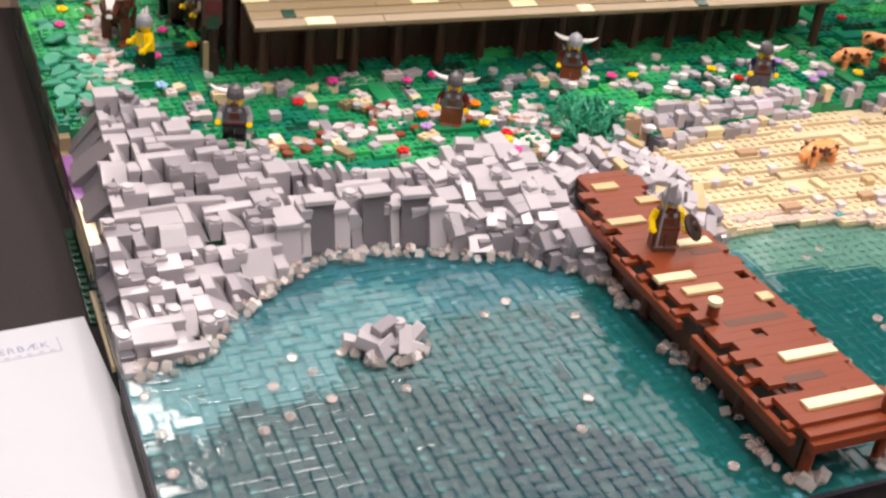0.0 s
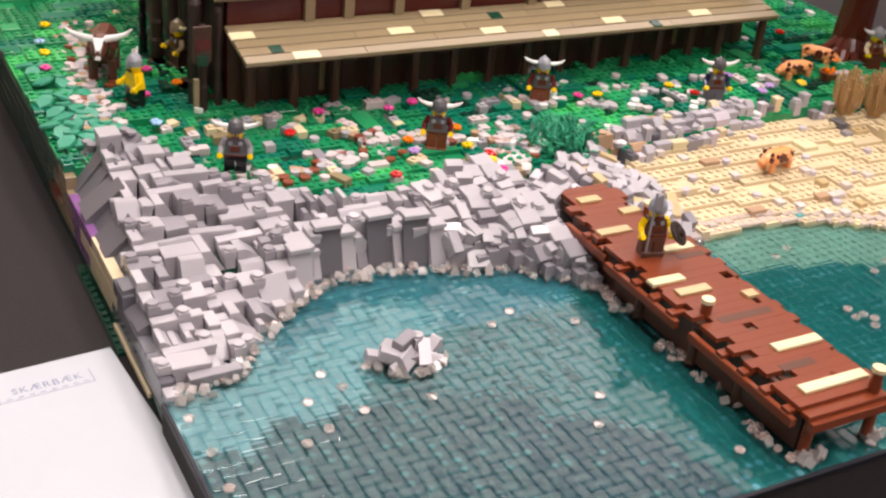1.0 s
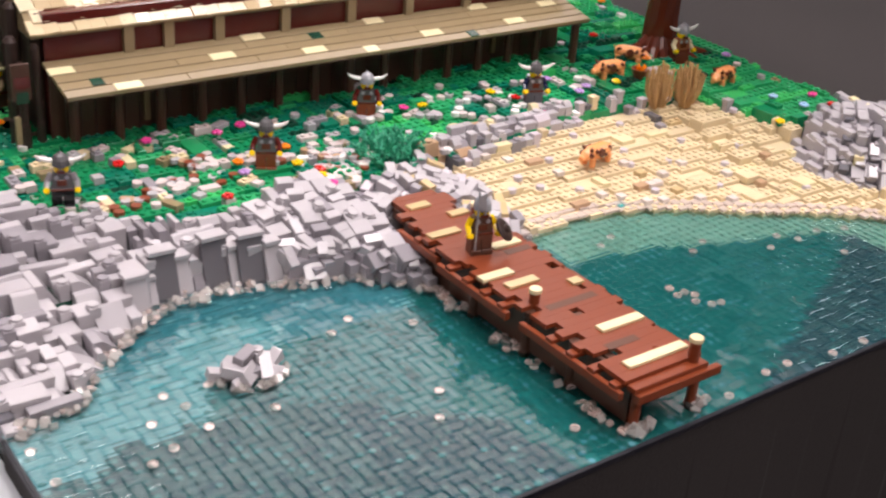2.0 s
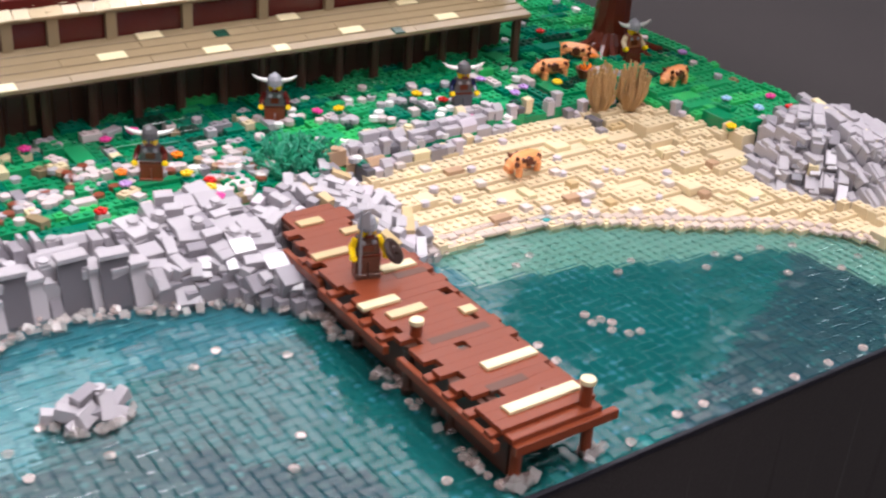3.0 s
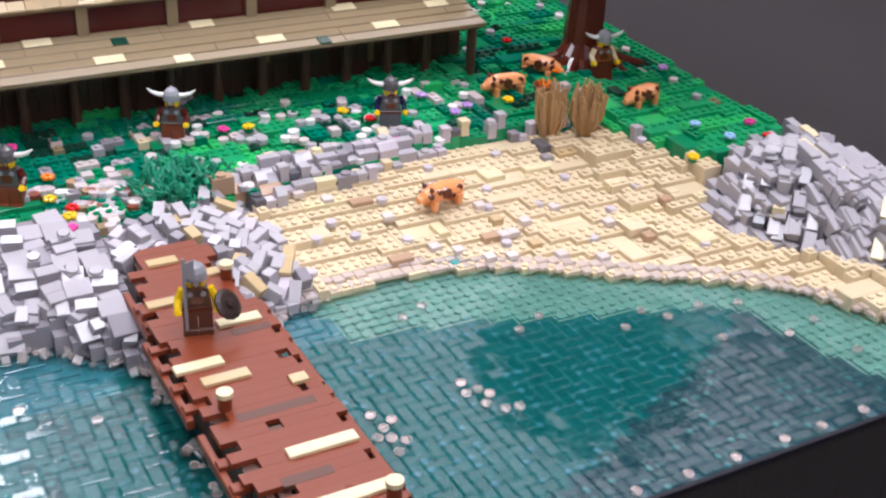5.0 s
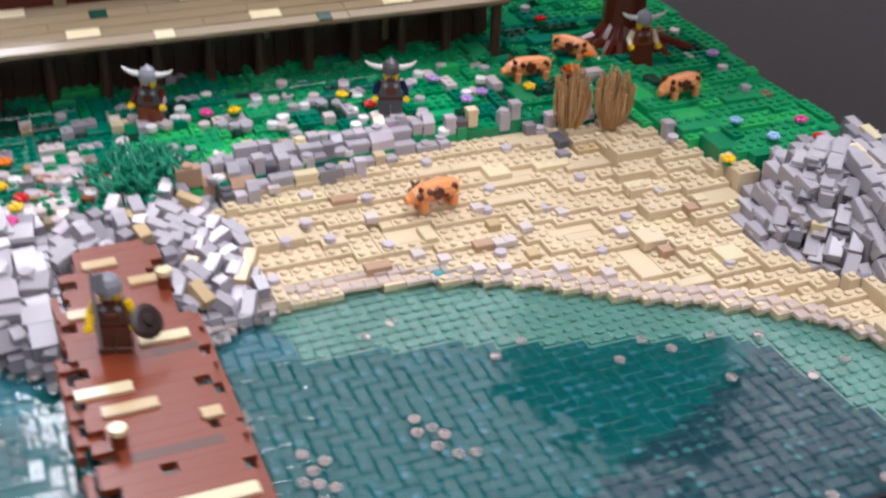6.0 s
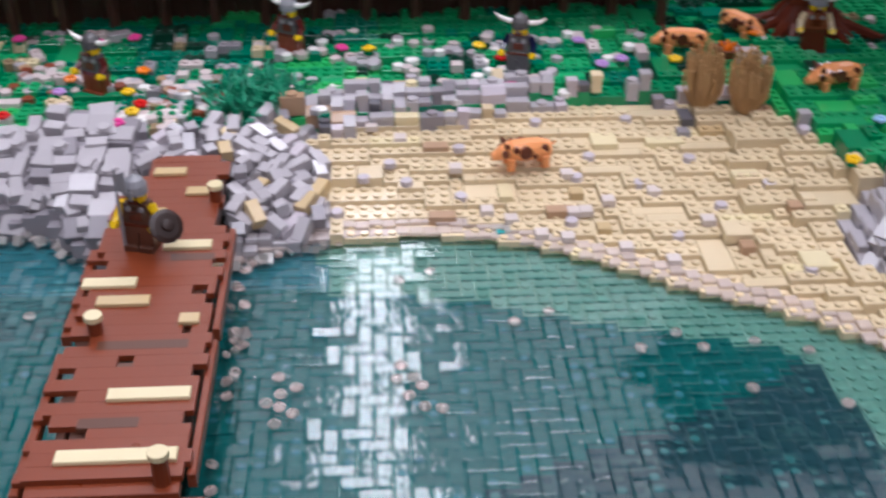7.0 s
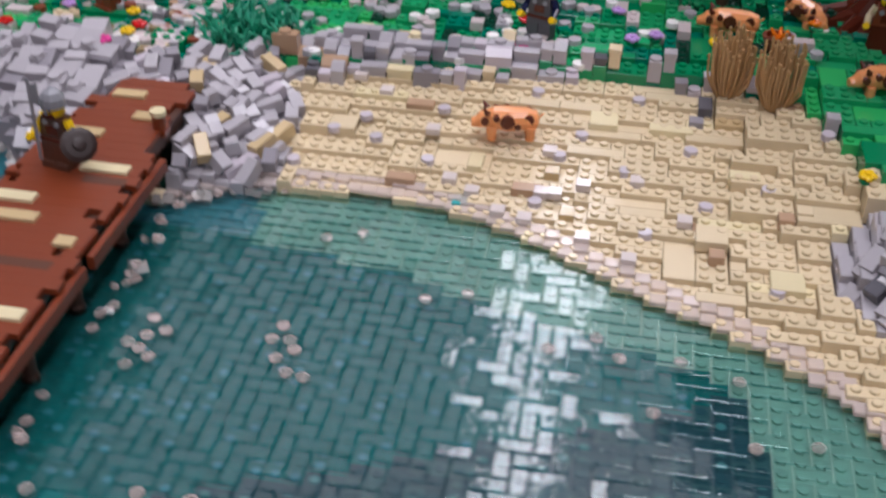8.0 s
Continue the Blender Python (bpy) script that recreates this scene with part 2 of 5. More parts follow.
def zone(x, y):
    s = along(SHORE, x)
    if y < s:
        return "water"
    if y < 31.5 and x < along(LEDGE, y):
        return "ledge"
    if y > 31.5 and x < 0.13 * y - 1.2:
        return "grass"
    if x < 44 or (x < 53 and y > 4.5 and x < 53.0 + 1.6 * noise.noise(Vector((0.3, y * 0.37, 0))) + 0.9 * noise.noise(Vector((2.3, y * 0.9, 0))) - 0.35 * max(0, 9 - y) - 0.12 * max(0, y - 10)):
        return "cliff" if y < along(CLIFF, x) else "grass"
    if x > along(CRAG, y):
        return "crag"
    return "sand" if y < along(SANDTOP, x) else "grass"


def height(x, y):
    z = zone(x, y)
    s = along(SHORE, x)
    if z == "water":
        return -0.4
    if z == "ledge":
        return 1.0
    if z == "sand":
        fr = (y - s) / max(1.0, along(SANDTOP, x) - s)
        return 0.35 + (3.0 + 1.3 * smooth((x - 79) / 9)) * max(0, fr) ** 1.1
    g = 3.25 + 0.05 * min(16, max(0, y - 18)) + 0.014 * max(0, x - 20) + 1.0 * smooth((x - 82) / 9) - 0.06 * max(0, x - 94)
    if z == "grass":
        return g
    if z == "crag":
        d = max(0, x - along(CRAG, y))
        z = min(along(CRAGTOP, y) - 0.4 * max(0, x - 100) - 0.12 * abs(x - 96), 0.9 + 1.25 * d) + 0.5 * noise.noise(Vector((x * 0.4, y * 0.4, 7.7)))
        return max(z, 4.3) if y > along(SANDTOP, x) + 0.5 else max(z, 0.9)
    top = along(CLIFF, x)
    fr = (y - s) / max(1.0, top - s)
    steep = 0.95 - 0.6 * smooth((x - 9) / 6)
    high = 6.2 - 2.5 * smooth((x - 6) / 8) + 1.1 * smooth((x - 28) / 4) * smooth((38 - x) / 4) if x < 40 else 3.9 - 1.7 * smooth((x - 47.5) / 5)
    z = 0.3 + high * max(0, fr) ** steep
    return max(z, 3.1) if 14 < x < 28 and y > s + 2 else z

# ---- table and hall ----
b = Build()
b.box(-150, FRONT - 0.2, -6, 400, 260, TABLE, 0, 0.05)
thing("table", "long table under a black cloth that hangs over its edge", "table", shape=b, mats=[CLOTH], kind="structure")
tbl = bpy.data.objects["table"]
b = Build()
for k in range(110):
    x0, x1 = -150 + k * 5, -145 + k * 5
    d0, d1 = (0.8 * math.sin(k * 1.7) + 0.5 * math.sin(k * 0.6) for k in (k, k + 1))
    b.add([(x0, FRONT - 0.37, TABLE + 0.15), (x1, FRONT - 0.37, TABLE + 0.15), (x1, FRONT - 2 + d1, -90), (x0, FRONT - 2 + d0, -90)], [(3, 2, 1, 0)])
part("cloth_drop", b, [CLOTH], tbl)
for x0, y0, x1, y1, nx, ny in ((-150.02, 260, -150.02, FRONT - 0.6, -1, 0), (400.02, FRONT - 0.6, 400.02, 260, 1, 0), (400, 260.02, -150, 260.02, 0, 1)):
    b = Build()
    n = 60
    for k in range(n):
        q = []
        for f in (k / n, (k + 1) / n):
            d = 1.6 + 0.8 * math.sin(f * n * 1.7) + 0.5 * math.sin(f * n * 0.6)
            px, py = x0 + (x1 - x0) * f, y0 + (y1 - y0) * f
            q.append(((px, py, TABLE - 0.3), (px + nx * d, py + ny * d, -90)))
        b.add([q[0][0], q[1][0], q[1][1], q[0][1]], [(3, 2, 1, 0)])
    part("cloth_drop", b, [CLOTH], tbl)
b = Build()
b.box(-900, -900, -96, 1100, 1000, -94, 0, 0.1)
thing("floor", "dark hall floor", "floor", shape=b, mats=[FLOOR], kind="structure")
b = Build()
b.box(-900, -900, 346, 1100, 1000, 350, 0, 0.1)
thing("ceiling", "pale hall ceiling", "ceiling", shape=b, mats=[PAINT], kind="structure")
for nm, q in (("wall_north", (-900, 1000, -94, 1100, 1010, 346)), ("wall_south", (-900, -910, -94, 1100, -900, 346)), ("wall_west", (-910, -900, -94, -900, 1000, 346)), ("wall_east", (1100, -900, -94, 1110, 1000, 346))):
    b = Build()
    b.box(*q)
    thing(nm, "plain pale hall wall", "wall", shape=b, mats=[WALLPAINT], kind="structure")

t = Build()
t.box(-40, 78, TABLE, 20, 112, 34, 0, 0.2)
thing("cardboard_box", "plain beige cardboard box on the table behind the meadow", "box", shape=t, mats=[matte("cardboard", (226, 198, 174), 40, 0.06)])

# ---- sea bed and base ----
b = Build()
b.box(0.2, FRONT, TABLE, WIDE, BACK, -0.85, 0, 0.02)
b.box(0.95, 14, -0.9, WIDE - 3, BACK, 1.2, 0, 0.02)
thing("ground", "studded model base of stacked plates", "base", shape=b, mats=[DKGREEN], kind="structure")


def bed_colour(x, y):
    """Which plate lies under the clear tiles."""
    s = along(SHORE, x)
    w = noise.noise(Vector((x * 0.35, y * 0.35, 1.7))) + 0.6 * noise.noise(Vector((x * 1.3, y * 1.3, 4.2))) + 0.7 * noise.noise(Vector((x * 2.7, y * 2.7, 8.8)))
    if x < 43:
        lower = along([(0, -6.6), (7.6, -4.9), (13, -4.6), (19.8, -4.6), (23.3, -7.1), (24.8, -9.4), (31, -14), (36, -24)], x)
        if x > along([(-24, 33.5), (-19, 32.5), (-14, 31.2), (-9, 30.6), (-2.6, 34.2), (2, 36)], y) + w:
            return 5
        if y < lower + 1.3 * w:
            return 4 if x > along([(-24, 17.5), (-17, 19.8), (-11, 22.1), (-7, 23.3)], y) + w else 3
        if x > 23 + w and y > 2 + 0.8 * w:
            return 2
        if x > along([(-5, 13), (-2, 14.6), (0.6, 17.6), (2.5, 22)], y) + w and y < 2.5:
            return 5 if 19.5 < x < 25 and y > 0.6 + 0.5 * w else 6
        if y > s - 4 + w and x > 9:
            return 2
        return 1
    band = along([(43, 2), (52, 1.6), (57, 1.1), (64, -0.6), (68.4, -2.4), (73, -3.7), (83, -6.8), (84.6, -12), (85.9, -17.3), (87, -20), (88, -24)], x)
    if y > band:
        return 0 if x > 52.6 + 0.6 * w else 2
    return 4 if y < along([(50, -24), (58, -20), (66.4, -16.3), (75, -12.6), (84.3, -7.5), (90, -4)], x) + 0.3 * w else 5


BLEND = {0: (0, 0), 1: (1, 1, 1, 1, 1, 6), 2: (2, 2, 2, 2, 2, 1), 3: (3, 3, 3, 4), 4: (4, 4, 4, 4, 4, 3), 5: (5, 5, 5, 5, 5, 2), 6: (6, 6, 6, 3)}  # plates strewn into each zone
beds = [Build() for _ in BED]
rng = random.Random(6)
for i in range(106):
    for j in range(-23, 13):
        x, y = i + 0.5, j + 0.5
        if y < along(SHORE, x) + 1.2:
            k = bed_colour(x, y)
            k2 = rng.choice(BLEND[k]) if k in (3, 4, 6) else k
            beds[k2].add([(i, j, -0.42), (i + 1, j, -0.42), (i + 1, j + 1, -0.42), (i, j + 1, -0.42)], [(0, 1, 2, 3)])
            k3 = 6 if k in (3, 4) and rng.random() < (0.34 if k == 3 else 0.16) else rng.choice(BLEND[k])
            beds[k3].cyl(x, y, -0.42, -0.385 if k else -0.29, 0.3, 0, 8, 0.02)
sea = thing("water", "shallow sea of clear blue tiles in a herringbone pattern", "water", kind="structure")
for k, bb in enumerate(beds):
    if bb.f:
        ob = part("sea_bed", bb, [BED[k]], sea, "studded plates under the clear tiles")
        tagged(ob, kind="stuff")


def tile_shape(w, l):
    t = Build()
    g = 0.047
    x0, y0, x1, y1, zt, c = g, g, w - g, l - g, 0.0, 0.07
    v = [(x0, y0, -0.19), (x1, y0, -0.19), (x1, y1, -0.19), (x0, y1, -0.19), (x0, y0, zt - c), (x1, y0, zt - c), (x1, y1, zt - c), (x0, y1, zt - c),
         (x0 + c, y0 + c, zt), (x1 - c, y0 + c, zt), (x1 - c, y1 - c, zt), (x0 + c, y1 - c, zt)]
    for i in range(4):
        j = (i + 1) % 4
        t.add([v[i], v[j], v[4 + j], v[4 + i]], [(0, 1, 2, 3)], 1)
        t.add([v[4 + i], v[4 + j], v[8 + j], v[8 + i]], [(0, 1, 2, 3)], 0)
    return t.add(v[8:], [(0, 1, 2, 3)], 0)


TILE_H, TILE_V = tile_shape(2, 1).mesh("tile", [SEATILE, TILEEDGE]), tile_shape(1, 2).mesh("tile", [SEATILE, TILEEDGE])
rest = Build()
rng = random.Random(5)
near = []
for n in range(-140, 140):
    for k in range(-140, 140):
        ox, oy = n + 2 * k, -n + 2 * k
        for w, l, dx, dy in ((2, 1, 0, 0), (1, 2, -1, -1)):
            x, y = ox + dx, oy + dy
            if 0 <= x and x + w <= 105 and FRONT <= y and y + l <= 13 and y + l * 0.5 < along(SHORE, x + w / 2) + 0.6:
                near.append((x, y, w, l))
count = 0
for x, y, w, l in sorted(near):
    tilt = pose(0, 0, 0, rng.gauss(0, 1.0), rng.gauss(0, 1.0), 0)
    m = place(x, y, rng.uniform(-0.01, 0.01)) @ tilt
    if 49 <= x <= 80 and y < -7 and count < 300:
        part("tile", TILE_H if w == 2 else TILE_V, None, sea, m=m)
        count += 1
    else:
        t = tile_shape(w, l)
        mm = Matrix.Translation((x, y, 0)) @ tilt
        k0 = len(rest.m)
        rest.add(t.v, t.f, 0, mm)
        rest.m[k0:] = t.m
tagged(part("tiles", rest, [SEATILE, TILEEDGE], sea), kind="stuff")

# dark rim along the front and the left of the sea
b = Build()
b.box(-0.35, FRONT - 0.4, -0.6, WIDE + 0.3, FRONT - 0.02, -0.1, 0, 0.05)
b.box(-0.35, FRONT, -0.6, -0.02, 0.2, -0.1, 0, 0.05)
b.box(-0.3, FRONT - 0.35, TABLE, WIDE + 0.3, FRONT - 0.03, -0.6, 1, 0.05)
b.box(-0.3, FRONT, TABLE, -0.03, 0.2, -0.6, 1, 0.05)
thing("edge_trim", "black and navy plates along the base edge", "trim", shape=b, mats=[plastic("rim_plastic", (12, 13, 26), rough=0.5), CLOTH], kind="structure")

# bricks of the open flank of the base
flank = thing("flank", "mixed brick flank of the model base", "base", kind="structure")
rng = random.Random(8)
for rowz in range(5):
    z0 = TABLE + rowz * 1.2
    yy = 0.3 + rng.random()
    while yy < BACK - 5:
        ln = rng.choice([3, 4, 4, 6])
        mid = yy + ln / 2
        if z0 + 1.2 < (1.7 if mid < 12 else 3.2 if mid < 29.5 else height(0.5, mid) + 0.3 - (0.9 if mid < 30 else 0)):
            mat = DKGREEN if rowz == 0 or mid > 36 else TAN if 14 < mid < 23 else PURPLE if 23 < mid < 28 else DKTAN if 28 < mid < 33 else RBROWN if 33 < mid < 36 else DKGREY
            t = Build()
            t.box(-0.04 + 0.05 * rng.random(), yy + 0.02, z0, 0.9, yy + ln - 0.02, z0 + 1.19, 0, 0.04)
            part("brick", t, [mat], flank)
        yy += ln

# green and tan plates that stick out at the foot of the flank
t = Build()
t.box(-0.75, 10.5, TABLE, -0.06, 24.5, TABLE + 0.4, 0, 0.04)
for k in range(13):
    t.stud(-0.4, 11 + k, TABLE + 0.4)
part("foot_plate", t, [DKGREEN], flank, "dark green studded plate")
t = Build()
t.box(-0.22, 4, TABLE + 0.45, 0.1, 14, TABLE + 0.85, 0, 0.04)
part("foot_plate", t, [TAN], flank, "tan plate")

# ---- plates of grass and sand ----
PLATES = {}


def plate_mesh(w, l, mat, bare=False):
    key = (w, l, mat.name, bare)
    if key not in PLATES:
        t = Build()
        t.box(0.02, 0.02, -1.9, w - 0.02, l - 0.02, 0, 0, 0.05)
        if not bare:
            for i in range(w):
                for j in range(l):
                    t.stud(i + 0.5, j + 0.5, 0)
        PLATES[key] = (t, t.mesh("plate", mat))
    return PLATES[key]


def lay(cells, sizes, pick, rng):
    """Cover a set of cells with plates of random sizes; gives x, y, w, l."""
    free, out = set(cells), []
    for c in sorted(cells):
        if c not in free:
            continue
        opts = [s for s in sizes if all((c[0] + i, c[1] + j) in free for i in range(s[0]) for j in range(s[1]))]
        w, l = rng.choice(opts) if opts else (1, 1)
        for i in range(w):
            for j in range(l):
                free.discard((c[0] + i, c[1] + j))
        out.append((c[0], c[1], w, l))
    return out


def ground_cover(kind, parent, sizes, pick, jitter, chosen, rng):
    cells = [(i, j) for i in range(0, 104 if kind == "grass" else 106) for j in range(-23, 76) if zone(i + 0.5, j + 0.5) == kind and not (20 < i < 80 and j > 44)]
    joined, n = {}, 0
    for x, y, w, l in lay(cells, sizes, pick, rng):
        mat, bare = pick(x, y, w, l, rng)
        hs = [height(x + i + 0.5, y + j + 0.5) for i in range(w) for j in range(l)]
        z = round((sum(hs) / len(hs) + rng.uniform(-jitter, jitter)) / 0.4) * 0.4
        shape, me = plate_mesh(w, l, mat, bare)
        if n < 300 and chosen(x, y):
            part("plate", me, None, parent, m=place(x, y, z))
            n += 1
        else:
            joined.setdefault(mat.name, (Build(), mat))[0].add(shape.v, shape.f, 0, Matrix.Translation((x, y, z)))
    for bb, mat in joined.values():
        tagged(part("plates", bb, [mat], parent), kind="stuff")


def grass_pick(x, y, w, l, rng):
    v = noise.noise(Vector((x * 0.11, y * 0.13, 3.3))) + rng.uniform(-0.5, 0.5)
    r = rng.random()
    if r < 0.05:
        return (rng.choice([TAN, DKTAN, GREY]) if w * l <= 2 else TEAL, rng.random() < 0.5)
    if x > 55:
        return (LIME if v > 0.62 else BRIGHT if v > -0.15 else GREEN if v > -0.45 else DKGREEN if r < 0.4 else TEAL), r > 0.82
    return (LIME if v > 0.6 else BRIGHT if v > 0.2 else GREEN if v > -0.25 else TEAL if v > -0.8 else DKGREEN), r > 0.9


def sand_pick(x, y, w, l, rng):
    odd = rng.choice([NOUGAT, CREAM, TANPLANK] if w * l <= 2 else [CREAM, TAN])
    return (TAN if rng.random() > 0.05 else odd), rng.random() < 0.16


meadow = thing("meadow", "rolling meadow of studded green plates", "ground", kind="structure")
ground_cover("grass", meadow, [(2, 4), (4, 2), (2, 2), (1, 2), (2, 1), (2, 3), (3, 2), (1, 4), (4, 1), (1, 1), (2, 6)], grass_pick, 0.32, lambda x, y: y < 34 and 10 < x < 95 and (x + y) % 2 == 0, random.Random(11))
beach = thing("beach", "sloping beach of studded tan plates", "ground", kind="structure")
ground_cover("sand", beach, [(2, 2), (2, 3), (2, 4), (4, 2), (1, 2), (2, 1), (1, 4), (4, 1), (3, 1), (6, 1), (4, 1), (6, 2), (1, 1)], sand_pick, 0.04, lambda x, y: True, random.Random(12))

# ---- rocks ----
SLOPES = {}


def rock_mesh(kind, w, l, h, mat):
    key = (kind, w, l, h, mat.name)
    if key not in SLOPES:
        t = Build()
        g = 0.02
        if kind == "tile":
            t.box(g, g, -0.38, w - g, l - g, 0, 0, 0.05)
            t.box(g + 0.07, g + 0.07, -h, w - g - 0.07, l - g - 0.07, -0.34, 0, 0.03)
        elif kind == "stud":
            t.box(g, g, -h, w - g, l - g, 0, 0, 0.05)
            t.cyl(w / 2, l / 2, 0, 0.22, 0.46, 0, 12)
        else:
            low, lip = -min(h - 0.2, (1.5 if kind == "steep" else 0.8) * l * 0.65), g + 0.65 * l
            t.wedge(g, g, -h, w - g, lip, -0.03, low)
            t.box(g, lip - 0.02, -h, w - g, l - g, 0, 0, 0.04)
        c = Matrix.Translation((-w / 2, -l / 2, 0))
        t.v = [tuple(c @ Vector(p)) for p in t.v]
        SLOPES[key] = (t, t.mesh("slope_brick", mat))
    return SLOPES[key]


def rockery(name, label, region, rng, lean, palette, wild=2.0, rough=0.6, sizes=((1, 2), (2, 1), (2, 2), (1, 1)), slopes=0.4, studs=0.1, steep=0.0, drop=0.0):
    """Slope bricks stacked over a stretch of the plan; lean(x, y) gives the way a brick falls, in degrees."""
    ob = thing(name, label, "rock")
    joined, n = {}, 0
    cells = [(i, j) for i in range(0, 106) for j in range(-23, 40) if region(i + 0.5, j + 0.5)]
    for x, y, w, l in lay(cells, sizes, None, rng):
        cx, cy = x + w / 2, y + l / 2
        z = round((height(cx, cy) - drop + rng.uniform(-rough, rough)) / 0.4) * 0.4
        r = rng.random()
        kind = ("steep" if rng.random() < steep else "slope") if r < slopes else "stud" if r > 1 - studs else "tile"
        h = 5.6 if z > 6 else 4.4 if z > 3 else 3.2 if z > 1.4 else 1.6
        mat = rng.choice(palette)
        pieces = [(cx, cy, z, kind, w, l)]
        if kind == "stud" and w * l > 1:
            pieces = [(cx, cy, z, "tile", w, l), (x + rng.randrange(w) + 0.5, y + rng.randrange(l) + 0.5, z + 0.38, "stud", 1, 1)]
        for px, py, pz, kind, w, l in pieces:
            turn = lean(px, py, rng) if kind in ("slope", "steep") else 0.0
            if w != l and round(turn / 90) % 2:
                w, l = l, w
            tilt = pose(0, 0, 0, rng.gauss(0, wild), rng.gauss(0, wild), 0)
            shape, me = rock_mesh(kind, w, l, h if kind != "stud" or w * l == 1 and pz == z else 0.5, mat)
            if n < 300:
                part("slope_brick", me, None, ob, m=place(px, py, pz, turn) @ tilt)
                n += 1
            else:
                mm = Matrix.Translation((px, py, pz)) @ pose(0, 0, 0, 0, 0, turn) @ tilt
                joined.setdefault(mat.name, (Build(), mat))[0].add(shape.v, shape.f, 0, mm)
    for bb, mat in joined.values():
        tagged(part("slope_bricks", bb, [mat], ob), kind="stuff")
    return ob


def face(x, y):
    """The stretch where tall slope bricks stand bare at the water."""
    return 14 < x < 28 and y < along(SHORE, x) + 1.7


def apron(x, y):
    """The stretch beside the jetty where broad tiles lean on the slope."""
    return 28 < x < 39 and y < along(CLIFF, x) - 0.8 and zone(x, y) == "cliff"


quarter = lambda x, y, rng: rng.choice([90, 90, 90, 90, 0])
rockery("cliff", "grey cliff of stepped slope bricks above the water", lambda x, y: zone(x, y) == "cliff" and x < 37 and not face(x, y) and not apron(x, y), random.Random(21), quarter, [GREY] * 14 + [MIDGREY] * 2, 1.8, 0.5,
        ((2, 2), (2, 2), (2, 1), (1, 2), (3, 2), (2, 3), (1, 1), (4, 1)), 0.42, 0.25, 0.7)
boulders = rockery("boulders", "heap of grey slope bricks beside the jetty", lambda x, y: zone(x, y) == "cliff" and x >= 37 and not apron(x, y) and not (39.2 < x < 45.8 and y < 12), random.Random(22), lambda x, y, r: r.choice([0, -90, -90, 90, 0]), [GREY] * 9 + [MIDGREY] * 3, 3, 0.3,
        ((1, 2), (2, 1), (1, 1)), 0.4, 0.1, 0.0, 0.45)
crag = rockery("crag", "tall grey crag of jumbled leaning slope bricks", lambda x, y: zone(x, y) == "crag" and y < 17, random.Random(23), lambda x, y, r: r.choice([-45, -30, 40, 0, -90]), [GREY, MIDGREY, MIDGREY], 2, 0.3,
               ((1, 1), (1, 2), (2, 1)), 0.2, 0.0, 0.3, 0.6)


def loose_brick(w, l, h, mat, slope):
    """A small brick about its own middle, cut to a slope at one end or with a stud."""
    key = ("loose", w, l, h, mat.name, slope)
    if key not in SLOPES:
        t = Build()
        if slope:
            t.wedge(-w / 2, -l / 2, -h, w / 2, l / 2, 0, -h + 0.2)
        else:
            t.box(-w / 2, -l / 2, -h, w / 2, l / 2, 0, 0, 0.05)
        SLOPES[key] = (t, t.mesh("loose_brick", mat))
    return SLOPES[key]


def fall(x, y, dx, dy):
    """The slope of the ground along a way down, in degrees."""
    return math.degrees(math.atan2(height(x - 0.8 * dx, y - 0.8 * dy) - height(x + 0.8 * dx, y + 0.8 * dy), 1.6))


def ribs(parent, spots, inside, way, sizes, palette, rng, over, least, most, run):
    """Chains of bricks laid end to end down a slope; way(x, y) is the turn of a chain, in degrees."""
    joined, n = {}, 0
    for x, y in spots:
        turn = way(x, y, rng) + rng.gauss(0, 3)
        dx, dy = math.sin(radians(turn)), -math.cos(radians(turn))
        w, l, h = rng.choice(sizes)
        lift, mat = rng.uniform(*over), rng.choice(palette)
        pitch = None
        for k in range(rng.choice(run)):
            px, py = x + dx * l * k * 0.97, y + dy * l * k * 0.97
            if not inside(px, py):
                break
            if pitch is None:
                pitch = max(least, min(most, fall(px, py, dx, dy))) + rng.gauss(0, 3)
            if rng.random() < 0.3:
                mat = rng.choice(palette)
            shape, me = loose_brick(w, l, h, mat, False)
            q = pose(0, 0, 0, 0, 0, turn) @ pose(0, 0, 0, pitch, rng.gauss(0, 1.2), 0)
            z = height(px, py) + lift
            if n < 295:
                part("loose_brick", me, None, parent, m=place(px, py, z) @ q)
                n += 1
            else:
                joined.setdefault(mat.name, (Build(), mat))[0].add(shape.v, shape.f, 0, Matrix.Translation((px, py, z)) @ q)
    for bb, mat in joined.values():
        tagged(part("loose_bricks", bb, [mat], parent), kind="stuff")


def on_crag(x, y):
    return zone(x, y) == "crag" and y < 15.5 and x < 105.5


rng = random.Random(29)
spots = [(88.6 + 1.05 * i + rng.uniform(-0.12, 0.12), 15 - 2.0 * j - (i % 2) + rng.uniform(-0.3, 0.3)) for i in range(17) for j in range(18)]
ribs(crag, sorted(spots, key=lambda q: q[0]), on_crag, lambda x, y, r: -47 if noise.noise(Vector((x * 0.22 - y * 0.1, y * 0.16, 5.1))) + r.uniform(-0.15, 0.15) > 0.02 else 0,
     [(1.02, 1.96, 1.2), (1.02, 1.96, 1.2), (1.02, 1.6, 1.2)],
     [GREY] * 24 + [MIDGREY] * 3 + [DKGREY, CREAM], rng, (0.0, 0.8), 10, 36, (2, 3, 3, 4))

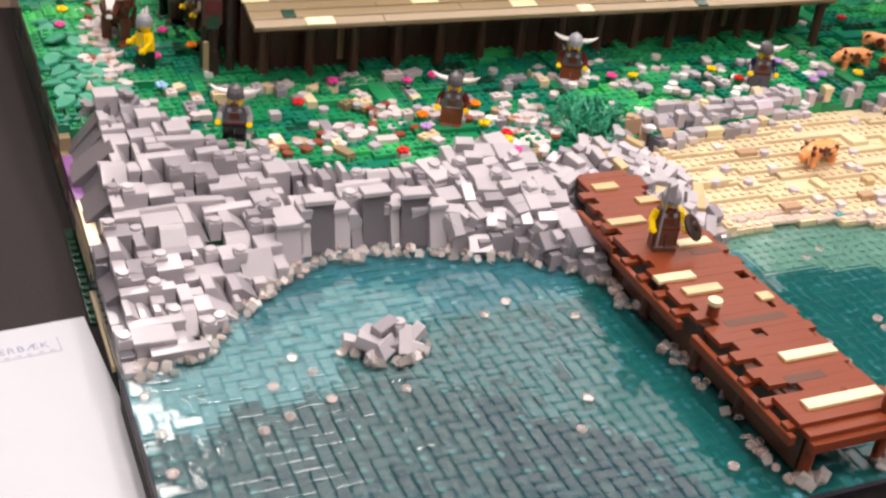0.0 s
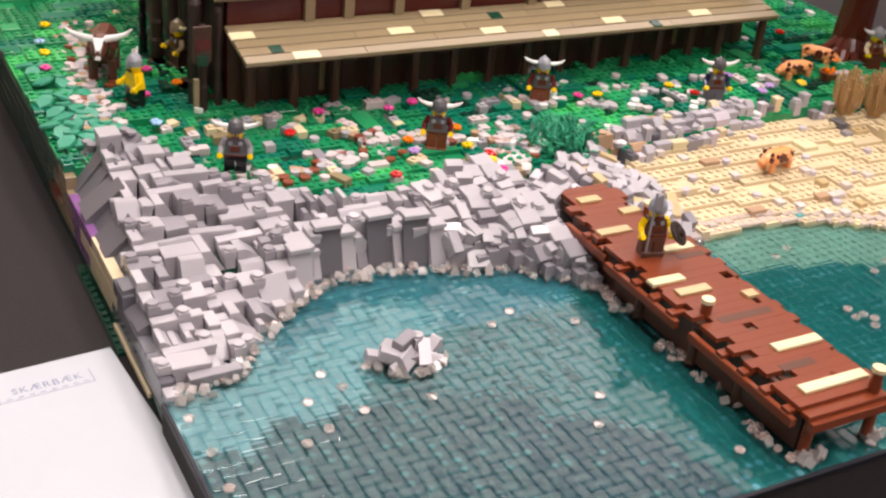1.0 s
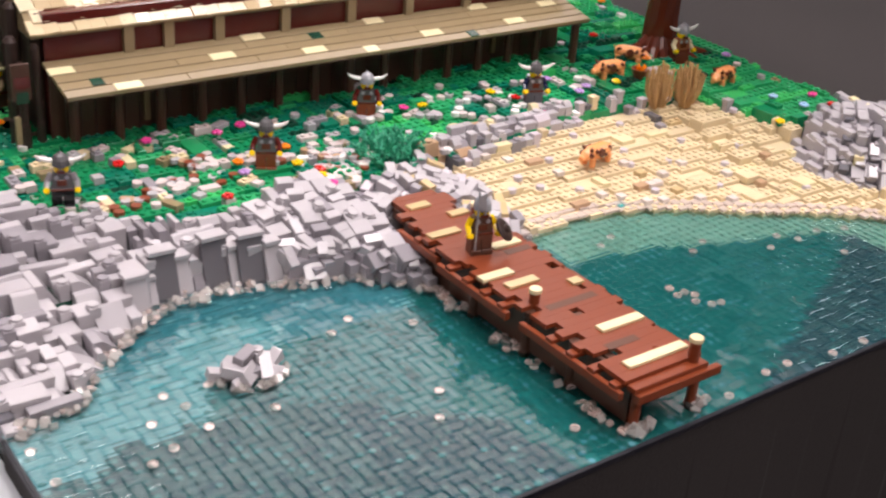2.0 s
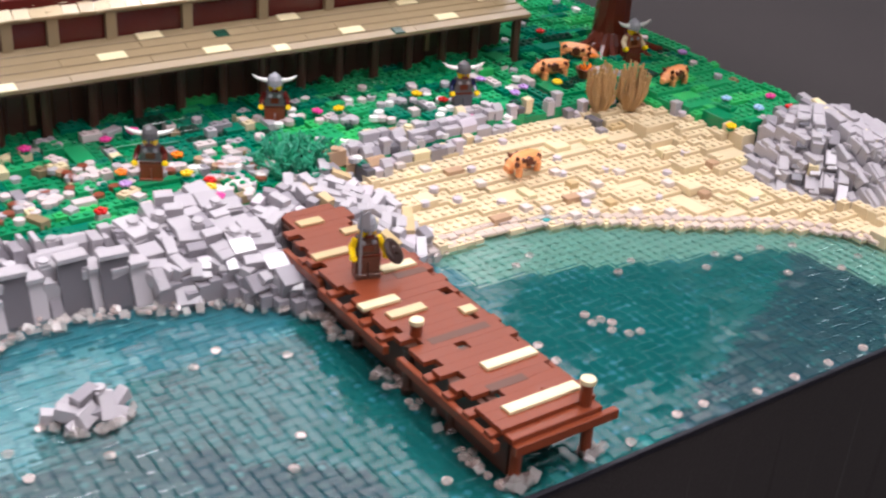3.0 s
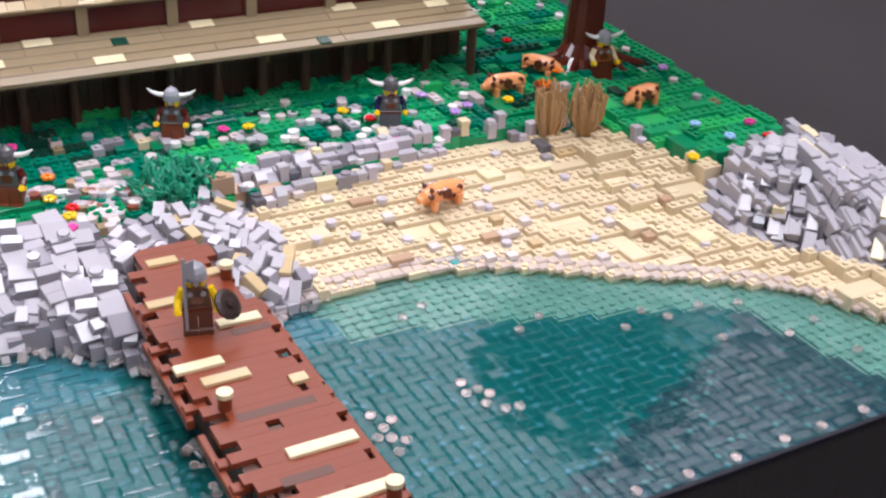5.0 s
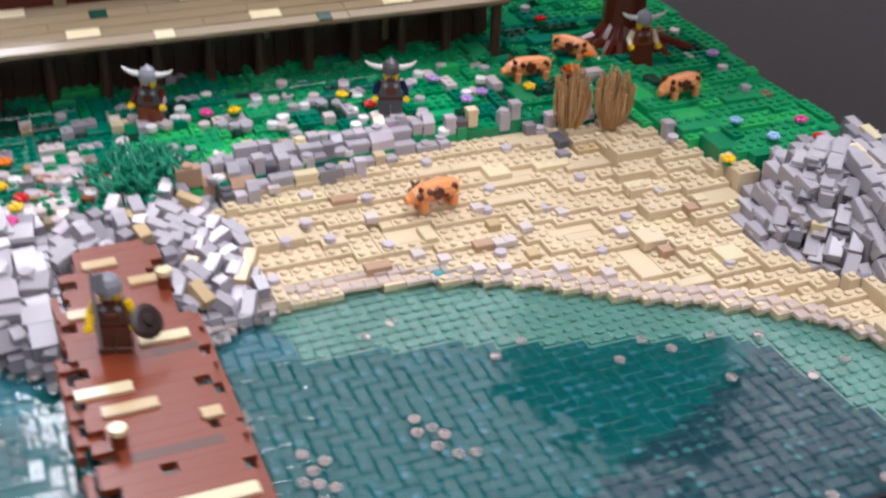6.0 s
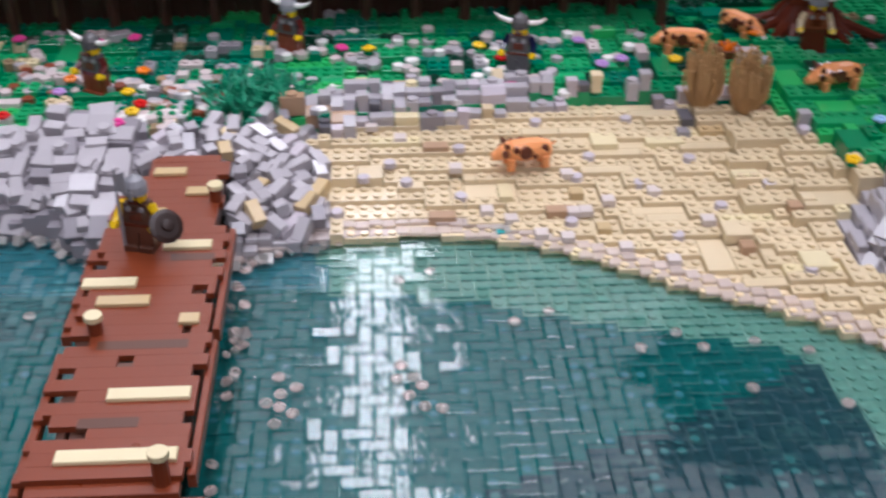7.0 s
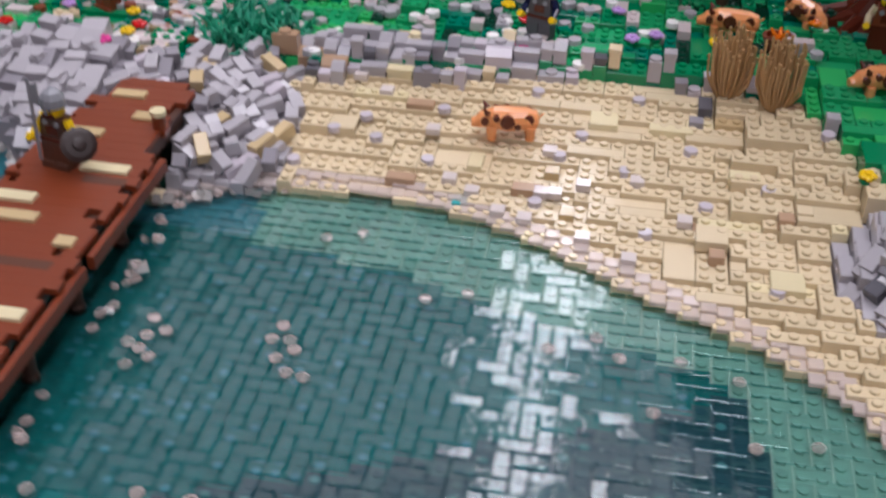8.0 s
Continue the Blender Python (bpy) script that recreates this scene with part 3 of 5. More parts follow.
rng = random.Random(28)
spots = [(38.6 + 1.35 * i + rng.uniform(-0.25, 0.25), 21 - 1.4 * j + rng.uniform(-0.3, 0.3)) for i in range(12) for j in range(13)]
ribs(boulders, spots, lambda x, y: zone(x, y) == "cliff" and not apron(x, y) and not (38.4 < x < 45.6 and y < 12.6), lambda x, y, r: r.choice([-35, -25, 30, 40, 10, 60, -60]),
     [(0.96, 1.4, 1.0), (0.96, 1.9, 1.0), (0.96, 0.96, 1.0)], [GREY] * 12 + [MIDGREY] * 3 + [LAVENDER, TANPLANK], rng, (0.0, 0.9), 12, 38, (1, 1, 2))

cliff = bpy.data.objects["cliff"]
rng = random.Random(27)
spots = [(28.6 + 1.75 * i + rng.uniform(-0.2, 0.2), 20.4 - 1.7 * j - 0.8 * (i % 2) + rng.uniform(-0.3, 0.3)) for i in range(7) for j in range(9)]
ribs(cliff, spots, apron, lambda x, y, r: r.choice([-8, 6, 10, 0, 14, -16]), [(1.96, 1.96, 1.6), (1.96, 1.6, 1.6), (0.96, 1.96, 1.6), (1.6, 0.96, 1.6)], [GREY] * 9 + [MIDGREY], rng, (0.05, 0.7), 16, 40, (1, 1, 2))
ribs(cliff, [(28.3 + 0.95 * i + rng.uniform(-0.2, 0.2), along(SHORE, 28.3 + 0.95 * i) + 0.9 + rng.uniform(0, 0.7)) for i in range(11)], apron, lambda x, y, r: r.choice([0, 15, -25, 30]), [(0.96, 0.96, 1.2), (0.96, 1.3, 1.2)], [GREY], rng, (0.2, 0.5), 16, 40, (1,))
for k in range(9):
    x, y = rng.uniform(28.6, 38), rng.uniform(10, 17)
    if apron(x, y):
        part("round_stud", rock_mesh("stud", 1, 1, 1.6, GREY)[1], None, cliff, m=place(x, y, height(x, y) + 0.75, rng.uniform(-20, 20)) @ pose(0, 0, 0, 12, 0, 0))
under = Build()
for i in range(28, 39):
    for j in range(3, 21):
        if apron(i + 0.5, j + 0.5):
            under.box(i, j, -0.4, i + 1, j + 1, max(0.1, height(i + 0.5, j + 0.5) - 0.35), 0, 0.02)
tagged(part("core_bricks", under, [MIDGREY], cliff), kind="stuff")
rng = random.Random(26)
# three tall faces carry their shade in a darker grey, under light caps
for x, z, w, mat in ((14.6, 3.4, 1.9, GREY), (16.2, 2.4, 1.0, GREY), (17.6, 4.3, 2.4, SHADEGREY), (19.4, 3.4, 1.4, GREY), (20.8, 2.2, 1.0, MIDGREY), (22.4, 4.5, 2.4, SHADEGREY), (23.9, 3.4, 0.9, GREY), (25.4, 4.5, 2.4, SHADEGREY), (27.2, 3.6, 1.5, GREY)):
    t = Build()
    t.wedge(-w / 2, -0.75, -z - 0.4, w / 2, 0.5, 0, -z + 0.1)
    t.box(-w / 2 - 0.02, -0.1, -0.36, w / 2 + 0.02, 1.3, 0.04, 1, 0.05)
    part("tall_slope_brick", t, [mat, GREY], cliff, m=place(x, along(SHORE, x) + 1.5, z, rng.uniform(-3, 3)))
for x, y, w in ((11.7, 10.5, 2.6), (13.6, 11.8, 1.2)):
    t = Build()
    t.wedge(-w / 2, -1.6, -2.2, w / 2, 0.5, 0, -1.8)
    part("tall_slope_brick", t, [GREY], cliff, m=place(x, y, 2.0, 3))

for x, y, z, w, l, turn in ((5.5, 30.7, 6.6, 2.6, 2.0, 70), (6.8, 30.4, 5.4, 1.8, 1.6, 15), (7.9, 31.9, 4.9, 1.6, 1.4, -10), (2.5, 32.5, 5.0, 1.3, 1.7, 78), (4.8, 28.4, 5.0, 1.8, 1.8, 85), (9.8, 28.2, 4.8, 1.6, 1.4, 0)):
    t = Build()
    t.wedge(-w / 2, -l, -3.4, w / 2, l * 0.4, 0, -2.6)
    t.cyl(-0.35, l * 0.1, -0.05, 0.22, 0.46, 0, 12)
    t.cyl(0.45, l * 0.15, -0.05, 0.2, 0.46, 0, 12)
    part("tall_slope_brick", t, [GREY if turn < 50 else MIDGREY], cliff, m=place(x, y, z, -turn))

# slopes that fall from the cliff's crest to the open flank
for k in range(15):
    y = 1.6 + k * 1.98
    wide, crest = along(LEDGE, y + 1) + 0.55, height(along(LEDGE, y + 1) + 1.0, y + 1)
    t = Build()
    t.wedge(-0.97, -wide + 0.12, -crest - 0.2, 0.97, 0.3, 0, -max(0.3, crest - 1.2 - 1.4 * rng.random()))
    # darker greys put the shade of this left face into the colour
    part("flank_slope", t, [rng.choice([SHADEGREY, SHADEGREY, DKGREY])], cliff, m=place(along(LEDGE, y + 1) + 0.5, y + 1, max(0.6, crest - 0.8 * rng.random()), -90))

# islet in the bay
islet = thing("islet", "small grey rock of slope bricks in the bay", "rock", place(0.3, 0.7, 0))
rng = random.Random(24)
core = Build()
core.box(-1.4, -0.9, -0.2, 1.4, 0.9, 0.75, 0, 0.05)
part("core", core, [MIDGREY], islet, m=place(18.1, -1.7, 0, 8))
for x, y, z, w, l, h, turn, rx, ry, slope in ((-0.3, 0.3, 1.9, 1.96, 0.96, 0.9, 28, 14, -6, 0), (-1.5, -0.3, 1.25, 0.96, 1.96, 0.9, 62, 24, 4, 0), (0.9, -0.8, 1.3, 0.96, 1.96, 1.0, -14, 34, 0, 1), (-0.4, -1.0, 1.15, 1.96, 0.96, 1.0, 40, 22, 0, 1),
                                              (1.7, 0.1, 1.0, 0.96, 1.96, 0.9, -70, 26, 0, 1), (-2.3, 0.5, 0.75, 0.96, 1.96, 0.8, 75, 22, 0, 0), (0.4, 1.2, 1.2, 1.96, 0.96, 1.0, 180, 20, 0, 1), (-1.2, 1.2, 1.0, 0.96, 1.96, 0.9, 140, 24, 0, 0), (1.6, -1.3, 0.6, 0.96, 0.96, 0.7, -35, 20, 8, 1), (-1.6, -1.4, 0.55, 0.96, 0.96, 0.7, 30, 18, 0, 1)):
    part("slope_brick", loose_brick(w, l, h, rng.choice([GREY, GREY, GREY, MIDGREY]), bool(slope))[1], None, islet, m=place(18.1 + x, -1.7 + y, z, turn) @ pose(0, 0, 0, rx * 0.6, ry, 0))
part("slope_brick", rock_mesh("stud", 1, 1, 1.0, GREY)[1], None, islet, m=place(18.9, -1.3, 1.65, 8))

# stones where the meadow meets the beach
rng = random.Random(25)
border = thing("border_stones", "row of grey and tan stones between beach and meadow", "stones")
def at_border(x, y):
    d = y - along(SANDTOP, x)
    if x < 72:
        return -1.2 < d < (3.6 if x < 60 else 2.4) - 0.2 * max(0, x - 66) + noise.noise(Vector((x * 0.5, 1.1, 0)))
    return -0.6 < d < 0.5 and noise.noise(Vector((x * 0.7, y * 0.7, 3.3))) > -0.05


cells = [(i, j) for i in range(49, 92) for j in range(14, 26) if at_border(i + 0.5, j + 0.5) and zone(i + 0.5, j + 0.5) in ("sand", "grass")]
for x, y, w, l in lay(cells, ((1, 1), (1, 1), (1, 2), (2, 1), (1, 1)), None, rng):
    cx, cy = x + w / 2, y + l / 2
    z = max(1.8, height(cx, cy)) + 0.4 * rng.choice([0, 1, 1, 2, 2, 3]) + (0.45 if cy > along(SANDTOP, cx) else 0.1)
    kind = rng.choice(["slope", "tile", "tile", "tile", "stud"]) if w * l < 4 else "tile"
    mat = rng.choice([GREY] * 8 + [LAVENDER, LAVENDER, MIDGREY, DKGREY, TAN, TAN, CREAM, CREAM, NOUGAT])
    if rng.random() > 0.04:
        part("stone", rock_mesh(kind, w, l, 1.6, mat)[1], None, border, m=place(cx, cy, z, rng.gauss(0, 2)) @ pose(0, 0, 0, rng.gauss(0, 1.3), rng.gauss(0, 1.3), 0))

# ---- jetty ----
TOP = 4.25
jet = thing("jetty", "reddish brown plank jetty on posts with cream planks", "jetty")
rng = random.Random(31)
NOTCH = {-18: 2.6, -17: 0.5, -15: 1.5, -13: 1.0, -10: 1.3, -8: 0.9, -5: 0.3, -2: 0.9, -1: 0.5, 3: 0.9, 6: 0.3, 8: 1.0}
HOLES = {-12: (41.6, 42.5), -5: (45.0, 45.9), -9: (44.9, 45.4)}
for k in range(-21, 13):
    left = (38.4 if k < 5 else 39.0 if k < 10 else 40.2) + NOTCH.get(k, 0.0)
    right = (46.4 if k < 3 else 45.6 if k < 8 else 45.1) + rng.choice([0, 0, 0, 0.3, 0.8, -0.5])
    cuts = [(left, right)] if k not in HOLES else [(left, HOLES[k][0]), (HOLES[k][1], right)]
    for x0, x1 in cuts:
        t = Build()
        t.box(x0, k + 0.004, TOP - 0.4, x1, k + 0.998, TOP - 0.015 * rng.random(), 0, 0.008)
        part("plank", t, [RBROWN], jet)
for x0, x1, y0 in ((40.4, 43.6, -17.2), (40.2, 45.4, -10.4), (43.2, 46.0, -1.2), (41.6, 42.6, -12.2)):
    t = Build()
    t.box(x0, y0, TOP - 0.3, x1, y0 + 0.8, TOP + (0.012 if x1 - x0 > 1.5 else -0.2), 0, 0.01)
    part("dark_plank", t, [GREYBROWN], jet, "dark grey-brown plank")
for sx in (40.4, 45.2):
    t = Build()
    t.box(sx - 0.4, -21, TOP - 1.4, sx + 0.4, 12, TOP - 0.42, 0, 0.05)
    part("beam", t, [DBROWN], jet)
for y0, y1, x in ((-21.2, -9.6, 37.7), (-8.0, 1.6, 37.6), (2.4, 8.6, 38.2)):
    t = Build()
    t.box(x, y0, TOP - 1.45, x + 0.5, y1, TOP - 0.75, 0, 0.06)
    part("side_board", t, [RBROWN], jet)
    n = int((y1 - y0) / 2.4)
    for k in range(n):
        t = Build()
        t.box(x + 0.1, y0 + 0.5 + k * 2.4, TOP - 0.8, x + 1.6, y0 + 1.3 + k * 2.4, TOP - 0.42, 0, 0.04)
        part("bracket", t, [RBROWN], jet)
for y0, y1 in ((-20.8, -9.3), (-9.2, 1.8), (1.9, 9)):
    t = Build()
    t.box(39.3, y0, 0.12, 39.8, y1, TOP - 0.42, 0, 0.05)
    part("skirt_board", t, [DBROWN], jet, "dark brown board under the deck")
for y0, y1 in ((-20.4, -9), (-8, 3.4)):
    t = Build()
    t.box(46.5, y0, TOP - 1.4, 46.95, y1, TOP - 0.5, 0, 0.06)
    part("side_board", t, [RBROWN], jet)
for x, y in ((39.6, -21.3), (45.8, -21.3), (39.4, -14.4), (45.6, -14.4), (39.2, -9), (45.4, -8), (39.2, -2), (45.2, -1), (39.4, 5), (44.8, 5.6)):
    t = Build()
    t.lathe(x, y, [(0.5, -0.3), (0.5, 0.1), (0.42, 0.2), (0.42, TOP - 0.9), (0.5, TOP - 0.8), (0.5, TOP - 0.4)], 0, 12)
    part("post", t, [DBROWN if y > -15 else RBROWN], jet)
t = Build()
t.box(38.7, -22.3, TOP - 1.5, 47.5, -21.75, TOP - 0.75, 0, 0.06)
part("cross_beam", t, [RBROWN], jet)
t = Build()
t.box(38.6, -21.9, TOP - 0.75, 46.3, -21.0, TOP - 0.32, 0, 0.05)
part("end_plank", t, [RBROWN], jet)
for x0, x1, y0, mat in ((39.8, 46.0, -20.0, CREAM), (41.6, 46.1, -15.1, CREAM), (38.2, 41.5, -4.2, CREAM), (39.4, 42.6, -6.2, TANPLANK), (44.6, 45.8, -8.2, TANPLANK), (42.6, 45.7, 0.0, CREAM), (38.9, 42.2, 4.2, TANPLANK), (40.6, 42.9, 9.9, TANPLANK), (43.2, 45.2, 7.0, TANPLANK)):
    t = Build()
    t.box(x0, y0, TOP - 0.05, x1, y0 + 0.96, TOP + 0.24, 0, 0.05)
    part("cream_plank", t, [mat], jet, "cream plank" if mat is CREAM else "tan plank")
for x, y, tall in ((45.4, -21.1, 1.75), (39.9, -8.7, 1.3), (45.4, 6.4, 1.3)):
    t = Build()
    t.cyl(x, y, TOP - 0.6, TOP + tall - 0.35, 0.45, 0, 12)
    post = part("bollard", t, [RBROWN], jet, "brown bollard with a cream cap")
    t = Build()
    t.cyl(x, y, TOP + tall - 0.35, TOP + tall, 0.55, 0, 14)
    part("cap", t, [CREAM], post, "cream cap")

# ---- longhouse ----
GZ = 3.6
DUSK = plastic("black_brown_plastic", (50, 34, 30), rough=0.4)
house = thing("longhouse", "dark brown timber longhouse with tan plank porch roof", "house", place(0.34, 1.9, 0.4) @ Matrix.Diagonal((1.04, 1, 1, 1)))
t = Build()
t.box(17, 38.2, 1, 80, 70, 16.5, 0, 0.1)
part("wall", t, [DRED], house, "dark red wall boards")
rng = random.Random(41)
BOARD = Build().box(0, 0, 0, 1.4, 0.3, 8.1, 0, 0.08).mesh("wall_board", DBROWN)
for k in range(43):
    part("wall_board", BOARD, None, house, m=place(17 + k * 1.47, 37.9 - 0.12 * rng.random(), GZ - 0.4))
for x in (24.5, 28.6, 34.0, 41.5, 49.5, 57, 65, 73):
    t = Build()
    t.box(x, 37.55, 11.8, x + 1.0, 38.15, 15.2, 0, 0.06)
    part("wall_stud", t, [DKTAN], house, "tan upright between dark red boards")
for x, y0, z0, z1 in ((26.2, 37.5, 4.4, 9.6), (22.8, 36.4, 4.2, 8.8), (36.5, 37.5, 7.6, 9.6), (69.5, 37.4, 5.6, 10.4), (58.5, 37.5, 7, 9.5)):
    t = Build()
    t.box(x, y0, z0, x + 0.6, y0 + 0.35, z1, 0, 0.05)
    part("tan_slat", t, [DKTAN], house, "tan slat")
for k in range(5):
    y0, z0 = 31.5 + k * 1.32, 10.42 + k * 0.3
    q = Matrix.Translation((0, y0, z0)) @ pose(0, 0, 0, 12.5, 0, 0)
    for xa, xb in ((16.6, 79.5),):
        x = xa
        while x < xb - 0.1:
            ln = min(rng.choice([12, 16, 16, 20]), xb - x)
            t = Build()
            t.box(x + 0.006, 0.05, -0.4, x + ln - 0.006, 1.27, 0.03 * rng.random(), 0, 0.06, q)
            part("porch_roof_board", t, [DKTAN], house)
            x += ln
for x, y, mat, w in ((17.7, 36.2, CREAM, 2.4), (22.6, 32.6, CREAM, 2.6), (33.4, 35.0, CREAM, 2.6), (38.0, 37.4, CREAM, 2.4), (43.1, 34.0, CREAM, 2.6), (49.2, 32.2, CREAM, 1.6), (52.6, 37.2, CREAM, 2.2), (57.8, 33.9, CREAM, 2.6),
                     (66.7, 36.8, CREAM, 2.4), (69.4, 33.0, CREAM, 2.6), (76.2, 35.6, CREAM, 2.4), (20.1, 33.5, DKGREEN, 1.2), (44.7, 36.7, DKGREEN, 1.4), (62.5, 32.6, DKGREEN, 1.2)):
    k = max(0, min(4, int((y - 31.5) / 1.32)))
    q = Matrix.Translation((0, 31.5 + k * 1.32, 10.42 + k * 0.3)) @ pose(0, 0, 0, 12.5, 0, 0)
    t = Build()
    t.box(x - w / 2, 0.06, -0.1, x + w / 2, 1.26, 0.1, 0, 0.05, q)
    part("patch_board", t, [mat], house, "cream patch board" if mat is CREAM else "dark green patch board")
t = Build()
t.box(16.6, 31.75, 9.85, 79.4, 32.2, 10.3, 0, 0.05)
part("eave_beam", t, [DBROWN], house)
POST = Build().cyl(0, 0, 0, 7.6, 0.5, 0, 10).mesh("porch_post", DBROWN)
for k in range(14):
    part("porch_post", POST, None, house, m=place(18.6 + k * 4.35, 35.9 + 0.2 * rng.random(), GZ - 0.6))
part("porch_post", POST, None, house, m=place(79.0, 33.4, GZ - 0.4))
t = Build()
t.add([(15.6, 37.6, 14.9), (81.5, 37.6, 14.9), (81.5, 54, 27.4), (15.6, 54, 27.4), (15.6, 37.6, 14.4), (81.5, 37.6, 14.4), (81.5, 71, 14.4), (15.6, 71, 14.4)],
      [(0, 1, 2, 3), (4, 0, 3, 7), (1, 5, 6, 2), (5, 4, 7, 6), (4, 5, 1, 0), (3, 2, 6, 7)])
roof = part("roof", t, [DKTAN], house, "roof of pale tan shingles")
ROOFTAN = [plastic("shingle_tan", (206, 186, 150)), plastic("shingle_pale", (222, 206, 174)), plastic("shingle_dull", (186, 164, 128))]
SHINGLES = [Build().box(-0.72, -0.1, -0.12, 0.72, 1.7, 0.14, 0, 0.05).mesh("shingle", m) for m in ROOFTAN]
n = 0
for r in range(7):
    for k in range(45):
        if n < 300:
            m = place(16.2 + k * 1.46 + (0.73 if r % 2 else 0), 37.3 + r * 1.12 + rng.uniform(-0.1, 0.1), 14.85 + r * 0.86) @ pose(0, 0, 0, 31 + rng.gauss(0, 2), rng.gauss(0, 3), rng.gauss(0, 2))
            part("shingle", rng.choice(SHINGLES), None, roof, m=m)
            n += 1
# gable end: carved corner posts and banners
for x, y, r, z1, mat in ((14.4, 37.4, 0.5, 12.4, DUSK), (15.9, 37.6, 0.45, 14, DUSK), (14.2, 39.2, 0.7, 14.4, DUSK), (12.9, 53, 0.45, 18, BLACK), (15.2, 41.5, 0.8, 17, DUSK), (13.9, 51.5, 0.8, 18, DUSK), (15.6, 44.2, 0.7, 17, DUSK), (15.2, 50, 0.7, 18, DUSK), (14.6, 54.5, 0.8, 18, DBROWN)):
    t = Build()
    t.lathe(x, y, [(r, GZ - 0.8), (r, 6), (r * 0.8, 6.3), (r * 0.95, 8), (r * 0.75, 8.4), (r * 0.9, z1 - 0.5), (r * 0.5, z1)], 0, 10)
    part("corner_post", t, [mat], house)
GABLE = Build().box(0, 0, 0, 0.4, 1.5, 13.4, 0, 0.08).mesh("gable_board", DUSK)
for k in range(18):
    part("gable_board", GABLE, None, house, m=place(16.55 - 0.15 * rng.random(), 39 + k * 1.56, GZ - 0.6))
# dark plates put the shade before the gable door into the ground colour
for k in range(16):
    t = Build()
    w, l = rng.choice([(1, 2), (2, 2), (2, 1)])
    t.box(0, 0, -0.3, w, l, 0.25, 0, 0.04)
    part("threshold_plate", t, [rng.choice([BLACK, DKGREEN, DBROWN, DKGREEN])], house, m=place(rng.uniform(11.6, 15), rng.uniform(38.5, 52), 3.85))
t = Build()
t.box(13.2, 36.3, 9.0, 14.9, 36.6, 12.6, 0, 0.05)
t.box(13.4, 36.2, 10.2, 14.8, 36.3, 11.3, 1, 0.02)
t.box(13.5, 36.18, 8.7, 14.6, 36.3, 9.8, 2, 0.02)
part("banner", t, [DBROWN, DRED, DKGREEN], house, "dark brown banner with red and green fields")
t = Build()
t.box(13.2, 36.2, 4.6, 13.7, 36.6, 7.4, 0, 0.05)
part("tan_slat", t, [DKTAN], house, "tan slat")

